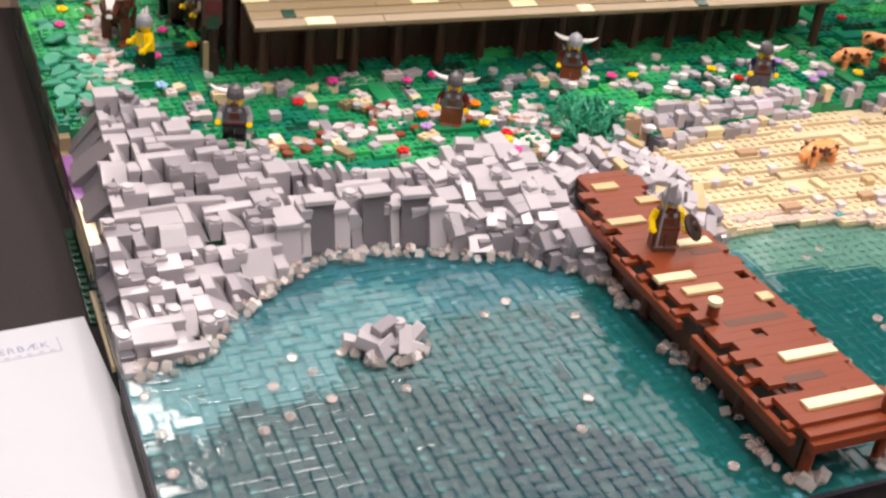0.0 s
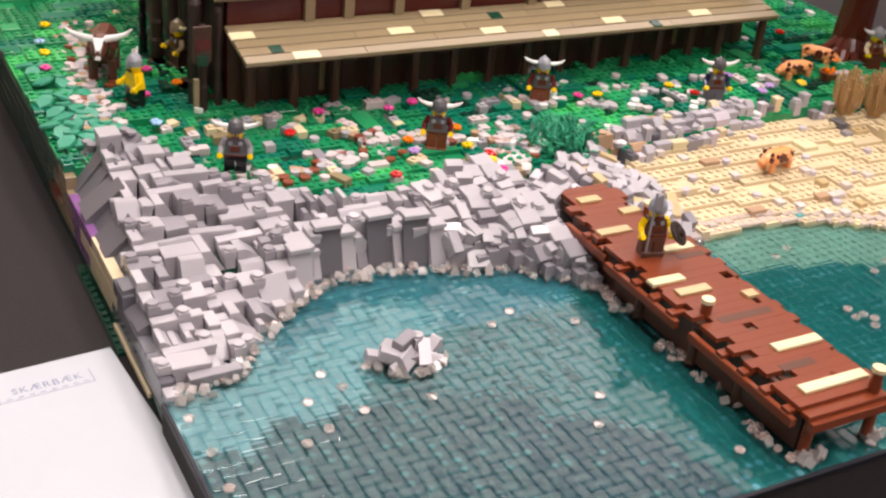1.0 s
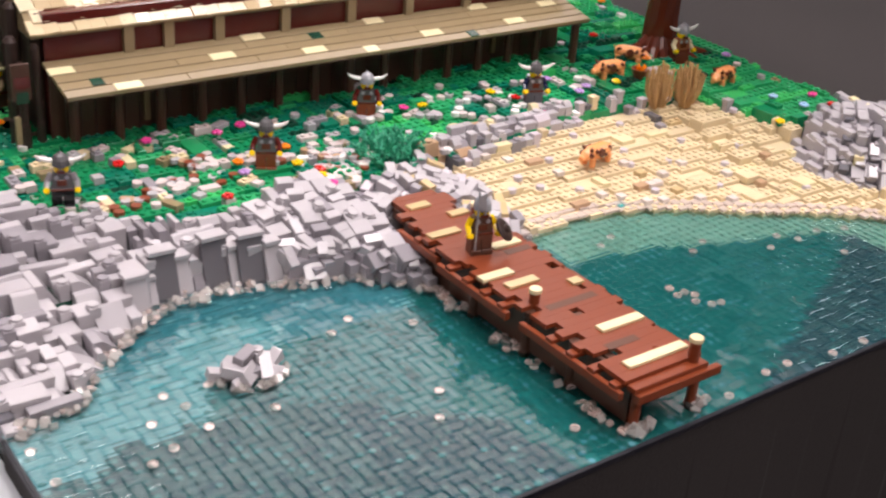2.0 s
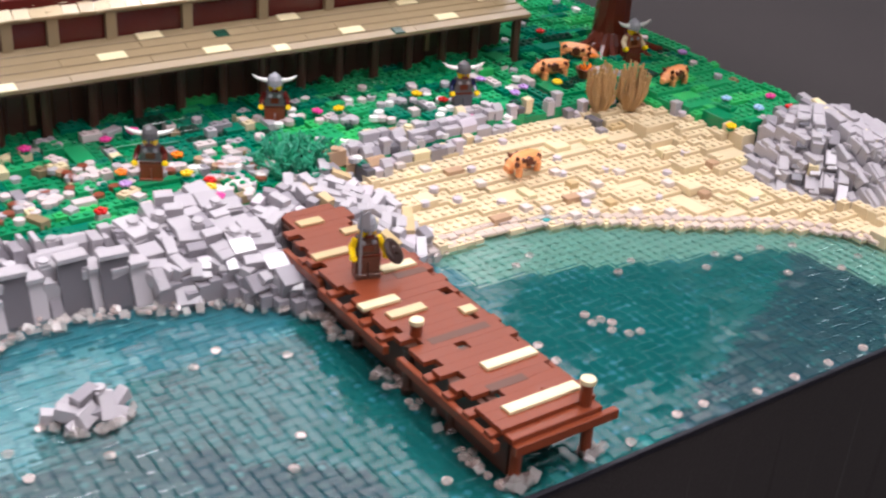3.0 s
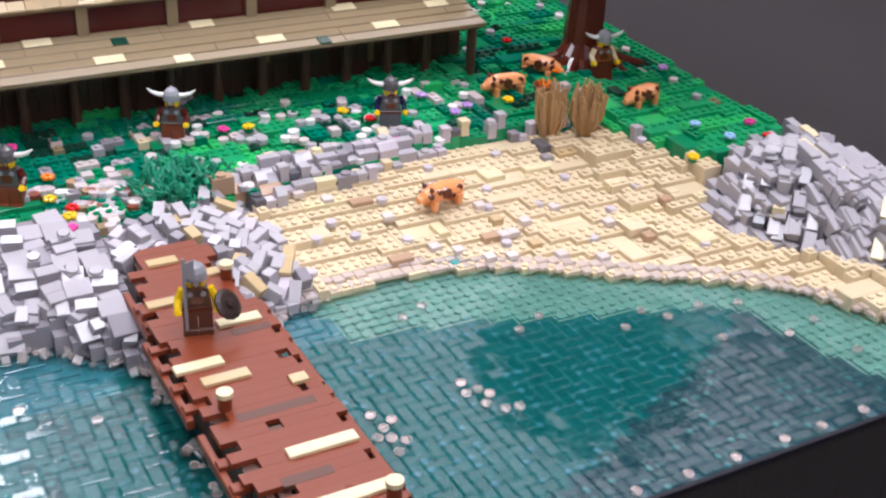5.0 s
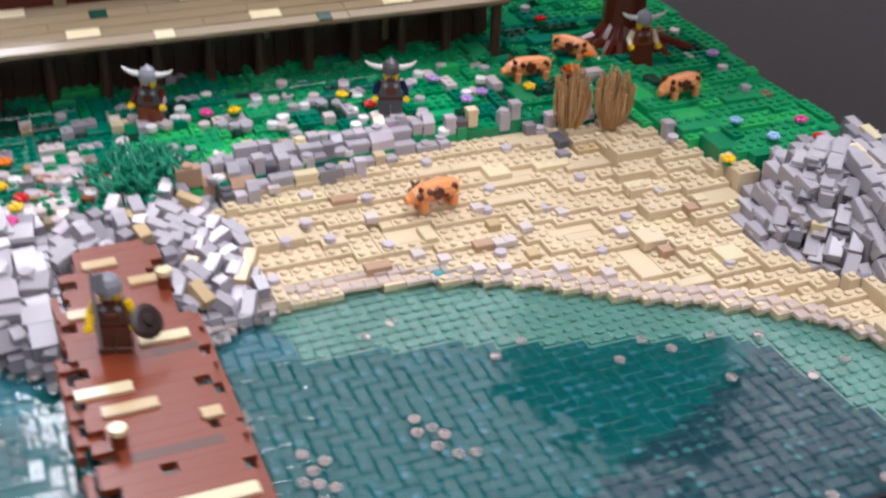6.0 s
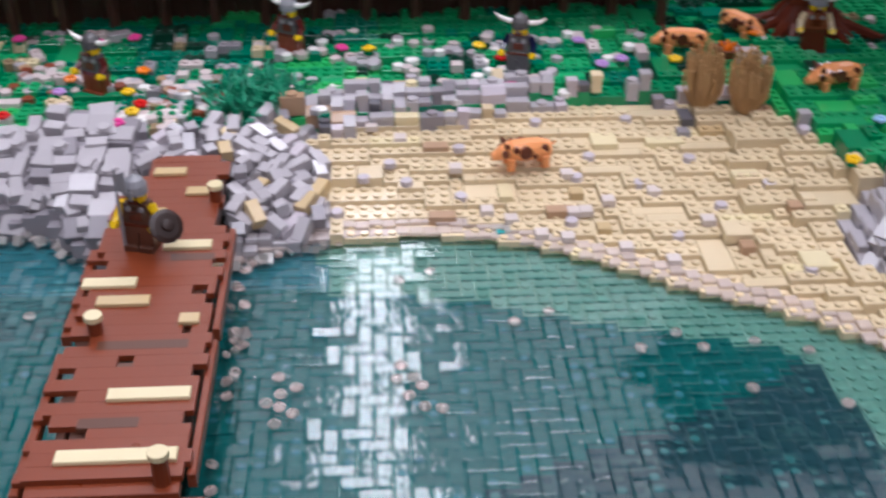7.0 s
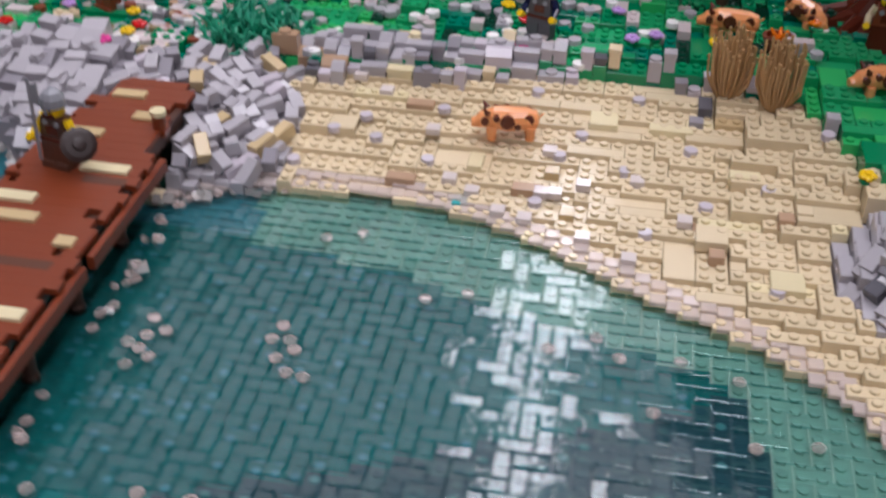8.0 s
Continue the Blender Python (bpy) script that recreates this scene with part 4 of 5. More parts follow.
# ---- toy figures: one plain mesh each ----
def toy_figure(x, y, z, turn, label, torso, legs, arms, fists=YELLOW, face=YELLOW, helmet=SILVER, horns=WHITE, shield=None, skirt=False, crest=False):
    mats = [torso, legs, arms, fists, face, helmet, horns or helmet, shield or torso, BARK, BLACK, SILVER]
    t = Build()
    if skirt:
        t.loft([[(-1.05, -0.75, 0), (1.05, -0.75, 0), (1.05, 0.75, 0), (-1.05, 0.75, 0)], [(-0.9, -0.5, 1.75), (0.9, -0.5, 1.75), (0.9, 0.5, 1.75), (-0.9, 0.5, 1.75)]], 1)
    else:
        for s in (-1, 1):
            t.box(min(s * 0.04, s * 0.95), -0.5, 0.35, max(s * 0.04, s * 0.95), 0.5, 1.35, 1, 0.06)
            t.box(min(s * 0.04, s * 0.95), -0.75, 0, max(s * 0.04, s * 0.95), 0.5, 0.4, 1, 0.05)
        t.box(-0.97, -0.5, 1.3, 0.97, 0.5, 1.75, 1, 0.06)
    t.loft([[(-0.97, -0.5, 1.75), (0.97, -0.5, 1.75), (0.97, 0.5, 1.75), (-0.97, 0.5, 1.75)], [(-0.74, -0.45, 3.3), (0.74, -0.45, 3.3), (0.74, 0.45, 3.3), (-0.74, 0.45, 3.3)]], 0)
    for s in (-1, 1):
        t.rod((s * 0.85, 0, 3.15), (s * 1.2, -0.1, 2.45), 0.3, 0.28, 2, 8)
        t.rod((s * 1.2, -0.1, 2.5), (s * 1.25, -0.7, 2.05), 0.27, 0.24, 2, 8)
        t.cyl(0, 0, -0.25, 0.3, 0.27, 3, 8, 0.05, Matrix.Translation((s * 1.27, -0.85, 1.95)) @ pose(0, 0, 0, 65, 0, 0))
    t.lathe(0, 0, [(0.3, 3.25), (0.58, 3.4), (0.64, 3.6), (0.64, 4.1), (0.55, 4.4), (0.3, 4.5)], 4, 12)
    t.lathe(0, 0, [(0.76, 3.95), (0.76, 4.15), (0.72, 4.5), (0.52, 4.85), (0.22, 5.05), (0.06, 5.2)], 5, 12)
    t.box(-0.09, -0.8, 3.7, 0.09, -0.66, 4.3, 5, 0.02)
    t.box(-0.34, -0.69, 3.4, 0.34, -0.45, 3.68, 8, 0.03)
    for s in (-1, 1):
        t.box(s * 0.24 - 0.06, -0.67, 3.8, s * 0.24 + 0.06, -0.55, 3.93, 9, 0.01)
    if torso is not YELLOW:
        t.box(-0.98, -0.53, 1.72, 0.98, 0.53, 1.95, 8, 0.02)
        t.box(-0.4, -0.53, 2.2, 0.4, -0.44, 2.75, 8, 0.02)
        for s in (-1, 1):
            t.cyl(0, 0, 0, 0.1, 0.2, 10, 8, 0.02, Matrix.Translation((s * 0.42, -0.44, 2.95)) @ pose(0, 0, 0, 90, 0, 0))
    if crest:
        for k in range(4):
            t.rod((0, 0.25 - k * 0.15, 4.9), (0.1 * (k % 2), 0.3 - k * 0.2, 5.7 - 0.1 * k), 0.12, 0.05, 6)
    elif horns is not None:
        for s in (-1, 1):
            pts = [(s * 0.66, 0, 4.36), (s * 1.15, 0, 4.4), (s * 1.66, 0, 4.58), (s * 2.08, 0, 4.9)]
            for (a, b, r0, r1) in zip(pts, pts[1:], (0.22, 0.21, 0.16), (0.21, 0.16, 0.05)):
                t.rod(a, b, r0, r1, 6, 8)
    if shield is not None:
        q = Matrix.Translation((1.9, -0.5, 2.0)) @ pose(0, 0, 0, 45, 25, 30)
        t.lathe(0, 0, [(1.08, 0), (1.08, 0.15), (0.8, 0.28), (0.4, 0.3), (0.35, 0.5), (0.1, 0.55)], 7, 14, q)
        t.rod((-0.75, -0.95, 0.6), (-0.75, -0.95, 5.9), 0.12, 0.1, 5)
        t.loft([[(-0.8, -1.0, 4.5), (-0.1, -1.0, 4.3), (-0.1, -0.9, 4.3), (-0.8, -0.9, 4.5)], [(-0.8, -1.0, 5.5), (-0.1, -1.0, 5.8), (-0.1, -0.9, 5.8), (-0.8, -0.9, 5.5)]], 5)
    return thing("toy_figure", label, "toy figure", place(x, y, z, turn) @ Matrix.Scale(1.04, 4), "toy figures", shape=t, mats=mats)


STEEL = plastic("dark_steel_plastic", (84, 82, 84), rough=0.22)
toy_figure(13.95, 25.8, 3.75, -22, "toy warrior in grey and black with white horned helmet", STEEL, BLACK, MIDGREY, helmet=STEEL)
toy_figure(33.9, 25.2, 3.75, -30, "toy warrior with red-brown arms and white horned helmet", STEEL, RBROWN, DRED, helmet=STEEL)
toy_figure(49.4, 31.4, 4.2, -28, "toy warrior in dark red behind a green bush", STEEL, RBROWN, DRED)
toy_figure(68.6, 26.2, 4.35, -20, "toy warrior with navy sleeves and grey legs", STEEL, DKGREY, NAVY, helmet=STEEL)
toy_figure(9.55, 42.5, 4.0, -75, "bare-chested yellow toy warrior with crested silver helmet", YELLOW, BLACK, YELLOW, horns=WHITE, crest=True)
toy_figure(41.3, 0.6, TOP, -15, "toy guard on the jetty with axe and round shield", DBROWN, GREYBROWN, YELLOW, helmet=SILVER, horns=None, shield=DUSK)
toy_figure(94.0, 28.0, 5.2, -10, "toy woman figure in brown skirt with white winged cap", RBROWN, BARK, TAN, helmet=SILVER, skirt=True)
toy_figure(16.2, 50.5, 4.2, -80, "toy warrior at the dark gable door", DBROWN, DBROWN, DKTAN, helmet=DKTAN, horns=CREAM)


def toy_pig(x, y, z, turn, label):
    ob = thing("toy_pig", label, "toy pig", place(x, y, z, turn) @ Matrix.Scale(1.1, 4), "toy pigs")
    t = Build()
    n = 12
    prof = [(-2.0, 0.25, 1.15), (-1.85, 0.62, 1.2), (-1.2, 0.8, 1.25), (0, 0.86, 1.25), (0.9, 0.78, 1.3), (1.3, 0.62, 1.25), (1.75, 0.55, 1.15), (2.05, 0.36, 1.0), (2.3, 0.3, 0.95), (2.32, 0.05, 0.95)]
    t.loft([[(px, r * math.cos(2 * math.pi * i / n), zc + r * 0.92 * math.sin(2 * math.pi * i / n)) for i in range(n)] for px, r, zc in prof], 0)
    part("body", t, [PIGSKIN], ob)
    for px in (-1.45, 1.0):
        for q in (-1, 1):
            t = Build()
            t.cyl(px, q * 0.5, 0, 0.9, 0.3, 0, 8, 0.05, None, 0.34)
            part("leg", t, [PIGSKIN], ob)
    for q in (-1, 1):
        t = Build()
        t.rod((1.3, q * 0.45, 1.75), (1.55, q * 0.6, 2.15), 0.22, 0.06, 0)
        part("ear", t, [PIGSPOT], ob, "dark brown ear")
        for px, pz, r in ((-1.3, 1.45, 0.34), (0.05, 1.35, 0.48), (-0.6, 1.05, 0.22), (1.45, 1.3, 0.26), (0.75, 1.6, 0.22)):
            t = Build()
            t.cyl(0, 0, -0.3, 0.05, r, 0, 8, 0.02, Matrix.Translation((px, q * 0.84 * (0.8 if abs(px) > 1.2 else 1), pz)) @ pose(0, 0, 0, -90 * q, 0, 0))
            part("spot", t, [PIGSPOT], ob, "dark brown spot")
    t = Build()
    t.rod((-2.0, 0, 1.4), (-2.25, 0.1, 1.7), 0.07, 0.05, 0)
    part("tail", t, [PIGSKIN], ob)
    return ob


toy_pig(67.7, 14.2, height(67.7, 14.2) + 0.25, 190, "orange-pink toy pig with brown spots on the beach")
toy_pig(82.9, 29.0, 4.7, 176, "orange-pink spotted toy pig on the grass")
toy_pig(93.1, 19.8, 5.3, 195, "orange-pink spotted toy pig beside white round tiles")
toy_pig(88.7, 31.1, 5.1, -62, "orange-pink spotted toy pig near the tree roots")

# the ox
t = Build()
t.loft([[(r * 1.0 * math.cos(2 * math.pi * i / 10), py, zc + r * 1.15 * math.sin(2 * math.pi * i / 10)) for i in range(10)] for py, r, zc in ((2.6, 0.5, 2.6), (2.3, 1.1, 2.6), (0.5, 1.2, 2.5), (-0.8, 1.15, 2.8), (-1.3, 0.8, 3.1), (-1.8, 0.7, 3.4), (-2.6, 0.5, 3.0), (-2.9, 0.25, 2.9))], 0)
for px in (-0.7, 0.7):
    for py in (-0.7, 1.8):
        t.cyl(px, py, 0, 2.0, 0.38, 0, 8, 0.05, None, 0.42)
t.loft([[(-0.2, -3.0, 2.7), (0.2, -3.0, 2.7), (0.2, -2.6, 2.7), (-0.2, -2.6, 2.7)], [(-0.2, -2.75, 3.4), (0.2, -2.75, 3.4), (0.2, -2.3, 3.4), (-0.2, -2.3, 3.4)], [(-0.42, -2.2, 4.05), (0.42, -2.2, 4.05), (0.42, -1.7, 4.05), (-0.42, -1.7, 4.05)]], 1)
for s in (-1, 1):
    pts = [(s * 0.5, -1.9, 4.0), (s * 1.3, -2.0, 4.2), (s * 2.0, -2.1, 4.5), (s * 2.5, -2.2, 5.0)]
    for a, bb, r0, r1 in zip(pts, pts[1:], (0.28, 0.25, 0.18), (0.25, 0.18, 0.06)):
        t.rod(a, bb, r0, r1, 1, 8)
thing("toy_ox", "dark brown toy ox with white horns and blaze", "toy ox", place(8.2, 49.6, 4.0, -20) @ Matrix.Scale(1.3, 4), shape=t, mats=[plastic("ox_plastic", (96, 56, 44)), WHITE])


# ---- plants ----
def wheat(x, y, z, seed):
    ob = thing("wheat_tuft", "tall tuft of straw-coloured wheat stalks", "plant", place(x, y, z) @ Matrix.Diagonal((0.98, 0.98, 1.13, 1)), "wheat tufts")
    r = random.Random(seed)
    for k in range(95):
        a, d = r.uniform(0, 6.283), r.random() ** 0.55
        tall = r.uniform(3.4, 5.0) - 1.2 * d * d
        c, q = math.cos(a), math.sin(a)
        ends = [(0.8 * d * c, 0.8 * d * q, 0), (1.65 * d * c, 1.65 * d * q, tall * 0.5), (1.75 * d * c + r.uniform(-0.15, 0.15), 1.75 * d * q + r.uniform(-0.15, 0.15), tall)]
        t = Build()
        t.rod(ends[0], ends[1], 0.09, 0.09, 0, 5)
        t.rod(ends[1], ends[2], 0.09, 0.08, 0, 5)
        t.ball(*ends[2], 0.12, 0.12, 0.14, 0, 6)
        part("stalk", t, [STRAW], ob)
    return ob


wheat(82.66, 20.2, 3.9, 1)
wheat(86.0, 18.9, 4.0, 2)

LEAFMAT = plastic("sea_green_plastic", (44, 142, 112), rough=0.42)
STEMMAT = plastic("stem_green_plastic", (34, 148, 110), rough=0.45)
bush = thing("bush", "low green bush of upright plastic stems", "plant")
rng = random.Random(51)
for x, y, w, l in ((43.6, 21.2, 3, 3), (46.5, 21.4, 3, 3), (45, 24, 4, 3), (48.2, 20.4, 2, 2), (48.6, 23.6, 2, 3)):
    t = Build()
    t.box(x, y, 2.6, x + w, y + l, 3.9 + 0.3 * rng.random(), 0, 0.05)
    part("base_plate", t, [TEAL], bush)
STEMS = []
for k in range(6):
    t = Build()
    px = py = 0.0
    lean = rng.uniform(0, 6.283)
    for seg in range(5):
        qx, qy = px + 0.16 * math.cos(lean) + rng.uniform(-0.08, 0.08), py + 0.16 * math.sin(lean) + rng.uniform(-0.08, 0.08)
        t.rod((px, py, seg * 0.52), (qx, qy, (seg + 1) * 0.52), 0.17 - 0.02 * seg, 0.15 - 0.02 * seg, 0, 6)
        a = rng.uniform(0, 6.283)
        t.rod((qx, qy, (seg + 0.6) * 0.52), (qx + 0.38 * math.cos(a), qy + 0.38 * math.sin(a), (seg + 1.7) * 0.52), 0.14, 0.06, 0, 5)
        px, py = qx, qy
    STEMS.append(t.mesh("stem", (STEMMAT, LEAFMAT, STEMMAT)[k % 3]))
for k in range(110):
    a, d = rng.uniform(0, 6.283), rng.random() ** 0.5
    part("stem", rng.choice(STEMS), None, bush, m=place(47.0 + 3.8 * d * math.cos(a), 22.5 + 3.3 * d * math.sin(a), 3.7, rng.uniform(0, 360)) @ pose(0, 0, 0, rng.gauss(0, 17), rng.gauss(0, 17), 0) @ Matrix.Diagonal((1.25, 1.25, 0.95 - 0.35 * d, 1)))

LEAF = Build()
for k in range(3):
    q = pose(0, 0, 0, 0, 0, 120 * k) @ pose(0, 0, 0, -12, 0, 0)
    LEAF.loft([[(0.1, 0.1, 0.2), (0.7, 0.7, 0.2), (0.75, 1.5, 0.15), (0, 2.2, 0.1), (-0.75, 1.5, 0.15), (-0.7, 0.7, 0.2), (-0.1, 0.1, 0.2)],
               [(0.08, 0.12, 0.34), (0.62, 0.7, 0.4), (0.66, 1.45, 0.34), (0, 2.05, 0.24), (-0.66, 1.45, 0.34), (-0.62, 0.7, 0.4), (-0.08, 0.12, 0.34)]], 0, q)
leaf_mesh = LEAF.mesh("leaf_plant", LEAFMAT)
rng = random.Random(52)
for x, y in ((2.8, 42.3), (2.2, 35.6), (3.4, 49.5), (4.7, 41.7), (4.5, 46.1), (1.5, 38.2), (3.8, 38.6), (2.1, 45.5), (5.4, 37.1), (3.5, 33.3), (5.6, 34), (2.1, 53.3), (3.3, 40.1), (4, 35.5)):
    ob = thing("leaf_plant", "flat sea-green plastic leaf plant on the grass", "plant", place(x, y, height(x, y) + 0.3, rng.uniform(0, 120)) @ Matrix.Scale(1.1, 4), "leaf plants")
    part("leaves", leaf_mesh, None, ob)

# flowers
BLOOM = {}


def flower(x, y, mat, colour, z=None):
    if mat.name not in BLOOM:
        t = Build()
        for k in range(5):
            t.ball(0.34 * math.cos(k * 1.257), 0.34 * math.sin(k * 1.257), 0, 0.3, 0.3, 0.2, 0, 6)
        t.cyl(0, 0, -0.1, 0.3, 0.22, 0, 8)
        s = Build()
        s.cyl(0, 0, -0.2, 0.4, 0.18, 0, 6)
        s.cyl(0, 0, 0, 0.22, 0.45, 0, 8)
        BLOOM[mat.name] = (t.mesh("blossom", mat), s.mesh("stem", GREEN))
    bl, st = BLOOM[mat.name]
    ob = thing("flower", f"small {colour} plastic flower on the grass", "flower", place(x, y, (height(x, y) if z is None else z) + 0.2), "flowers")
    part("stem", st, None, ob)
    part("blossom", bl, None, ob, m=place(0, 0, 0.5, (x * 37) % 72) @ pose(0, 0, 0, (x * 7) % 14 - 7, (y * 5) % 14 - 7, 0))


for x, y in ((5.6, 64.9), (3.8, 56.5), (36.6, 23.8), (37.4, 20.5), (56.1, 30.3), (65.6, 30.2), (81.9, 26.5), (91.1, 8.9)):
    flower(x, y, YELLOW, "yellow")
for x, y in ((14.5, 45.2), (31.5, 26.4), (101.6, 50.8), (89.2, 29.2), (37.3, 27.5)):
    flower(x, y, ORANGE, "orange")
for x, y in ((21.1, 30.8), (27.4, 20.5), (37.9, 21.7), (67.3, 27.7), (88.9, 38.5), (99.4, 8.3), (10.2, 28.6)):
    flower(x, y, RED, "red")
for x, y in ((3, 52.2), (12.6, 49.5), (10.6, 43), (25.5, 34.4), (32.6, 33.2), (35.6, 33.9), (36.8, 17.6), (53.8, 30.6), (67.5, 23.4), (100.2, 11.8), (102.4, 5.5)):
    flower(x, y, PINK, "pink")
for x, y in ((31, 24.2), (77.4, 26.9), (74.3, 30.6), (75.6, 26), (100.9, 26.3)):
    flower(x, y, LILAC, "lilac")
for x, y in ((9.8, 36.2), (4, 59.8), (94.4, 13), (95.7, 9.5)):
    flower(x, y, PALEBLUE, "pale blue")

# round pale tiles and odd plates strewn on the meadow
ROUND = {}


def round_tile(x, y, mat, parent, z, r=0.5):
    key = (mat.name, r)
    if key not in ROUND:
        ROUND[key] = Build().cyl(0, 0, -0.35, 0.12, r, 0, 12, 0.04).mesh("round_tile", mat)
    part("round_tile", ROUND[key], None, parent, m=place(x, y, z + 0.12) @ pose(0, 0, 0, (x * 13) % 8 - 4, (y * 11) % 8 - 4, 0))


rng = random.Random(61)
PALE = plastic("pale_pinkish_plastic", (208, 194, 192))
n = 0
while n < 430:
    r = rng.random()
    if r < 0.33:      # trail to the gable
        y = rng.uniform(30, 66)
        x = 6.6 + 1.6 * math.sin(y * 0.12) + rng.gauss(0, 1.0)
    elif r < 0.5:     # trail across the front meadow
        x = rng.uniform(14, 46)
        y = 26.5 - 0.05 * (x - 14) + 2.2 * math.sin(x * 0.25) + rng.gauss(0, 1.5)
    elif r < 0.64:
        x, y = rng.uniform(36, 43), rng.uniform(14, 25)
    elif r < 0.8:
        x, y = rng.uniform(46, 74), rng.uniform(20, 33)
    else:
        x, y = rng.uniform(9, 101), rng.uniform(16, 56)
    if zone(x, y) != "grass" or (16 < x < 80 and y > 35.5):
        continue
    mat = rng.choice([PALE, PALE, GREY, GREY] + ([RBROWN, NOUGAT, PALE] if r < 0.5 else [WHITE]))
    round_tile(x, y, mat, meadow, round(height(x, y) / 0.4) * 0.4 + 0.2)
    n += 1
STREWN = {}
for k in range(120):
    x, y = (rng.uniform(10, 48), rng.uniform(18, 36)) if k < 80 else (rng.uniform(46, 96), rng.uniform(23, 34))
    if zone(x, y) != "grass":
        continue
    mat = rng.choice([GREY, PALE, PALE, PALE, CREAM, TAN, DKTAN, MIDGREY] if k < 80 else [GREY, PALE, DKGREEN, DKGREEN, TEAL])
    w, l = rng.choice([(1, 1), (1, 1), (1, 2), (2, 1)])
    key = (mat.name, w, l, k % 2)
    if key not in STREWN:
        t = Build()
        t.box(-w / 2, -l / 2, -0.6, w / 2, l / 2, 0.12, 0, 0.04)
        if k % 2:
            for i in range(w):
                for j in range(l):
                    t.stud(i + 0.5 - w / 2, j + 0.5 - l / 2, 0.12)
        STREWN[key] = t.mesh("strewn_plate", mat)
    part("strewn_plate", STREWN[key], None, meadow, m=place(round(x) + 0.5 * (w % 2), round(y) + 0.5 * (l % 2), round(height(x, y) / 0.4) * 0.4 + 0.28, rng.choice([0, 0, 0, 0, 25])))

# pebbles and brown plates on the beach
for x, y in ((57.5, 14.7), (62.7, 10.8), (58.7, 12.5), (72.9, 15.1), (71.6, 12.6), (76.1, 11.4), (70.5, 7.5), (80.4, 13.7), (81.5, 7.9), (77.8, 5.2), (76.6, 19.8), (85.4, 9.5), (55.5, 13.2), (62.9, 16.2), (84.7, 14.6), (89.6, 2.3), (85.7, -0.1), (89.2, 14.2), (69.3, 19.6), (53.5, 9.6)):
    round_tile(x, y, LAVENDER, beach, round(height(x, y) / 0.4) * 0.4 + 0.2, 0.47)
for x, y, w, l, mat in ((61.2, 9, 2, 1, NOUGAT), (69.8, 8.8, 2, 1, NOUGAT), (61.1, 16.6, 2, 1, NOUGAT), (72.7, 6.5, 1, 1, TANPLANK), (82.2, 3.2, 1, 1, NOUGAT), (71.3, 10.7, 1, 1, TANPLANK), (81.3, 19.3, 1, 2, DKGREY), (80.7, 17.3, 1, 1, MIDGREY),
                        (86.4, 6.5, 1, 1, NOUGAT), (87.5, 7.1, 1, 1, TAN), (79, 16.2, 3, 1, CREAM), (74.3, 16.8, 2, 2, CREAM), (83.9, 10.8, 2, 1, CREAM), (81.9, 5, 2, 2, TAN), (86.3, 0.8, 2, 2, CREAM), (66, 11.2, 1, 2, CREAM)):
    t = Build()
    t.box(-w / 2, -l / 2, -0.6, w / 2, l / 2, 0.18, 0, 0.05)
    part("smooth_plate", t, [mat], beach, m=place(x, y, height(x, y) + 0.28))

# polished tiles that mirror the lamps
POLISH = plastic("polished_pale_plastic", (214, 202, 196), rough=0.05, vary=0.03)
shiny = Build().box(-0.48, -0.48, -0.5, 0.48, 0.48, 0, 0, 0.03).mesh("polished_tile", POLISH)
for x, y in ((70.9, 12.9), (73.5, 9.5), (77.0, 10.2), (68.2, 6.4), (70.8, 8.5), (71.7, 8.5), (70.0, 5.8), (73.9, 4.2), (76.9, 2.4), (66.2, 8.2), (62.5, 14.1), (58.4, 17.6), (56.2, 18.9), (80.2, 6.4), (64.5, 9.3)):
    part("polished_tile", shiny, None, beach, m=place(x, y, height(x, y) + 0.5))
t = Build()
t.box(-0.48, -0.48, -0.3, 0.48, 0.48, 0.1, 0, 0.03)
part("teal_tile", t, [plastic("teal_tile_plastic", (60, 160, 160))], beach, "small teal tile at the water", m=place(65.5, 7.4, 0.5))

# trough with carrots
t = Build()
t.lathe(0, 0, [(0.8, 0), (1.15, 0.9), (1.2, 1.1), (1.0, 1.1), (0.95, 0.7), (0.3, 0.65)], 0, 10)
tr = thing("trough", "reddish brown tub with orange carrots", "tub", place(86.4, 27.0, 4.9))
part("tub", t, [RBROWN], tr)
for k in range(6):
    t = Build()
    t.rod((0.3 * math.cos(k), 0.3 * math.sin(k), 0.8), (0.7 * math.cos(k * 1.3), 0.7 * math.sin(k * 1.3), 1.5), 0.22, 0.1, 0, 6)
    part("carrot", t, [ORANGE], tr, "orange carrot")

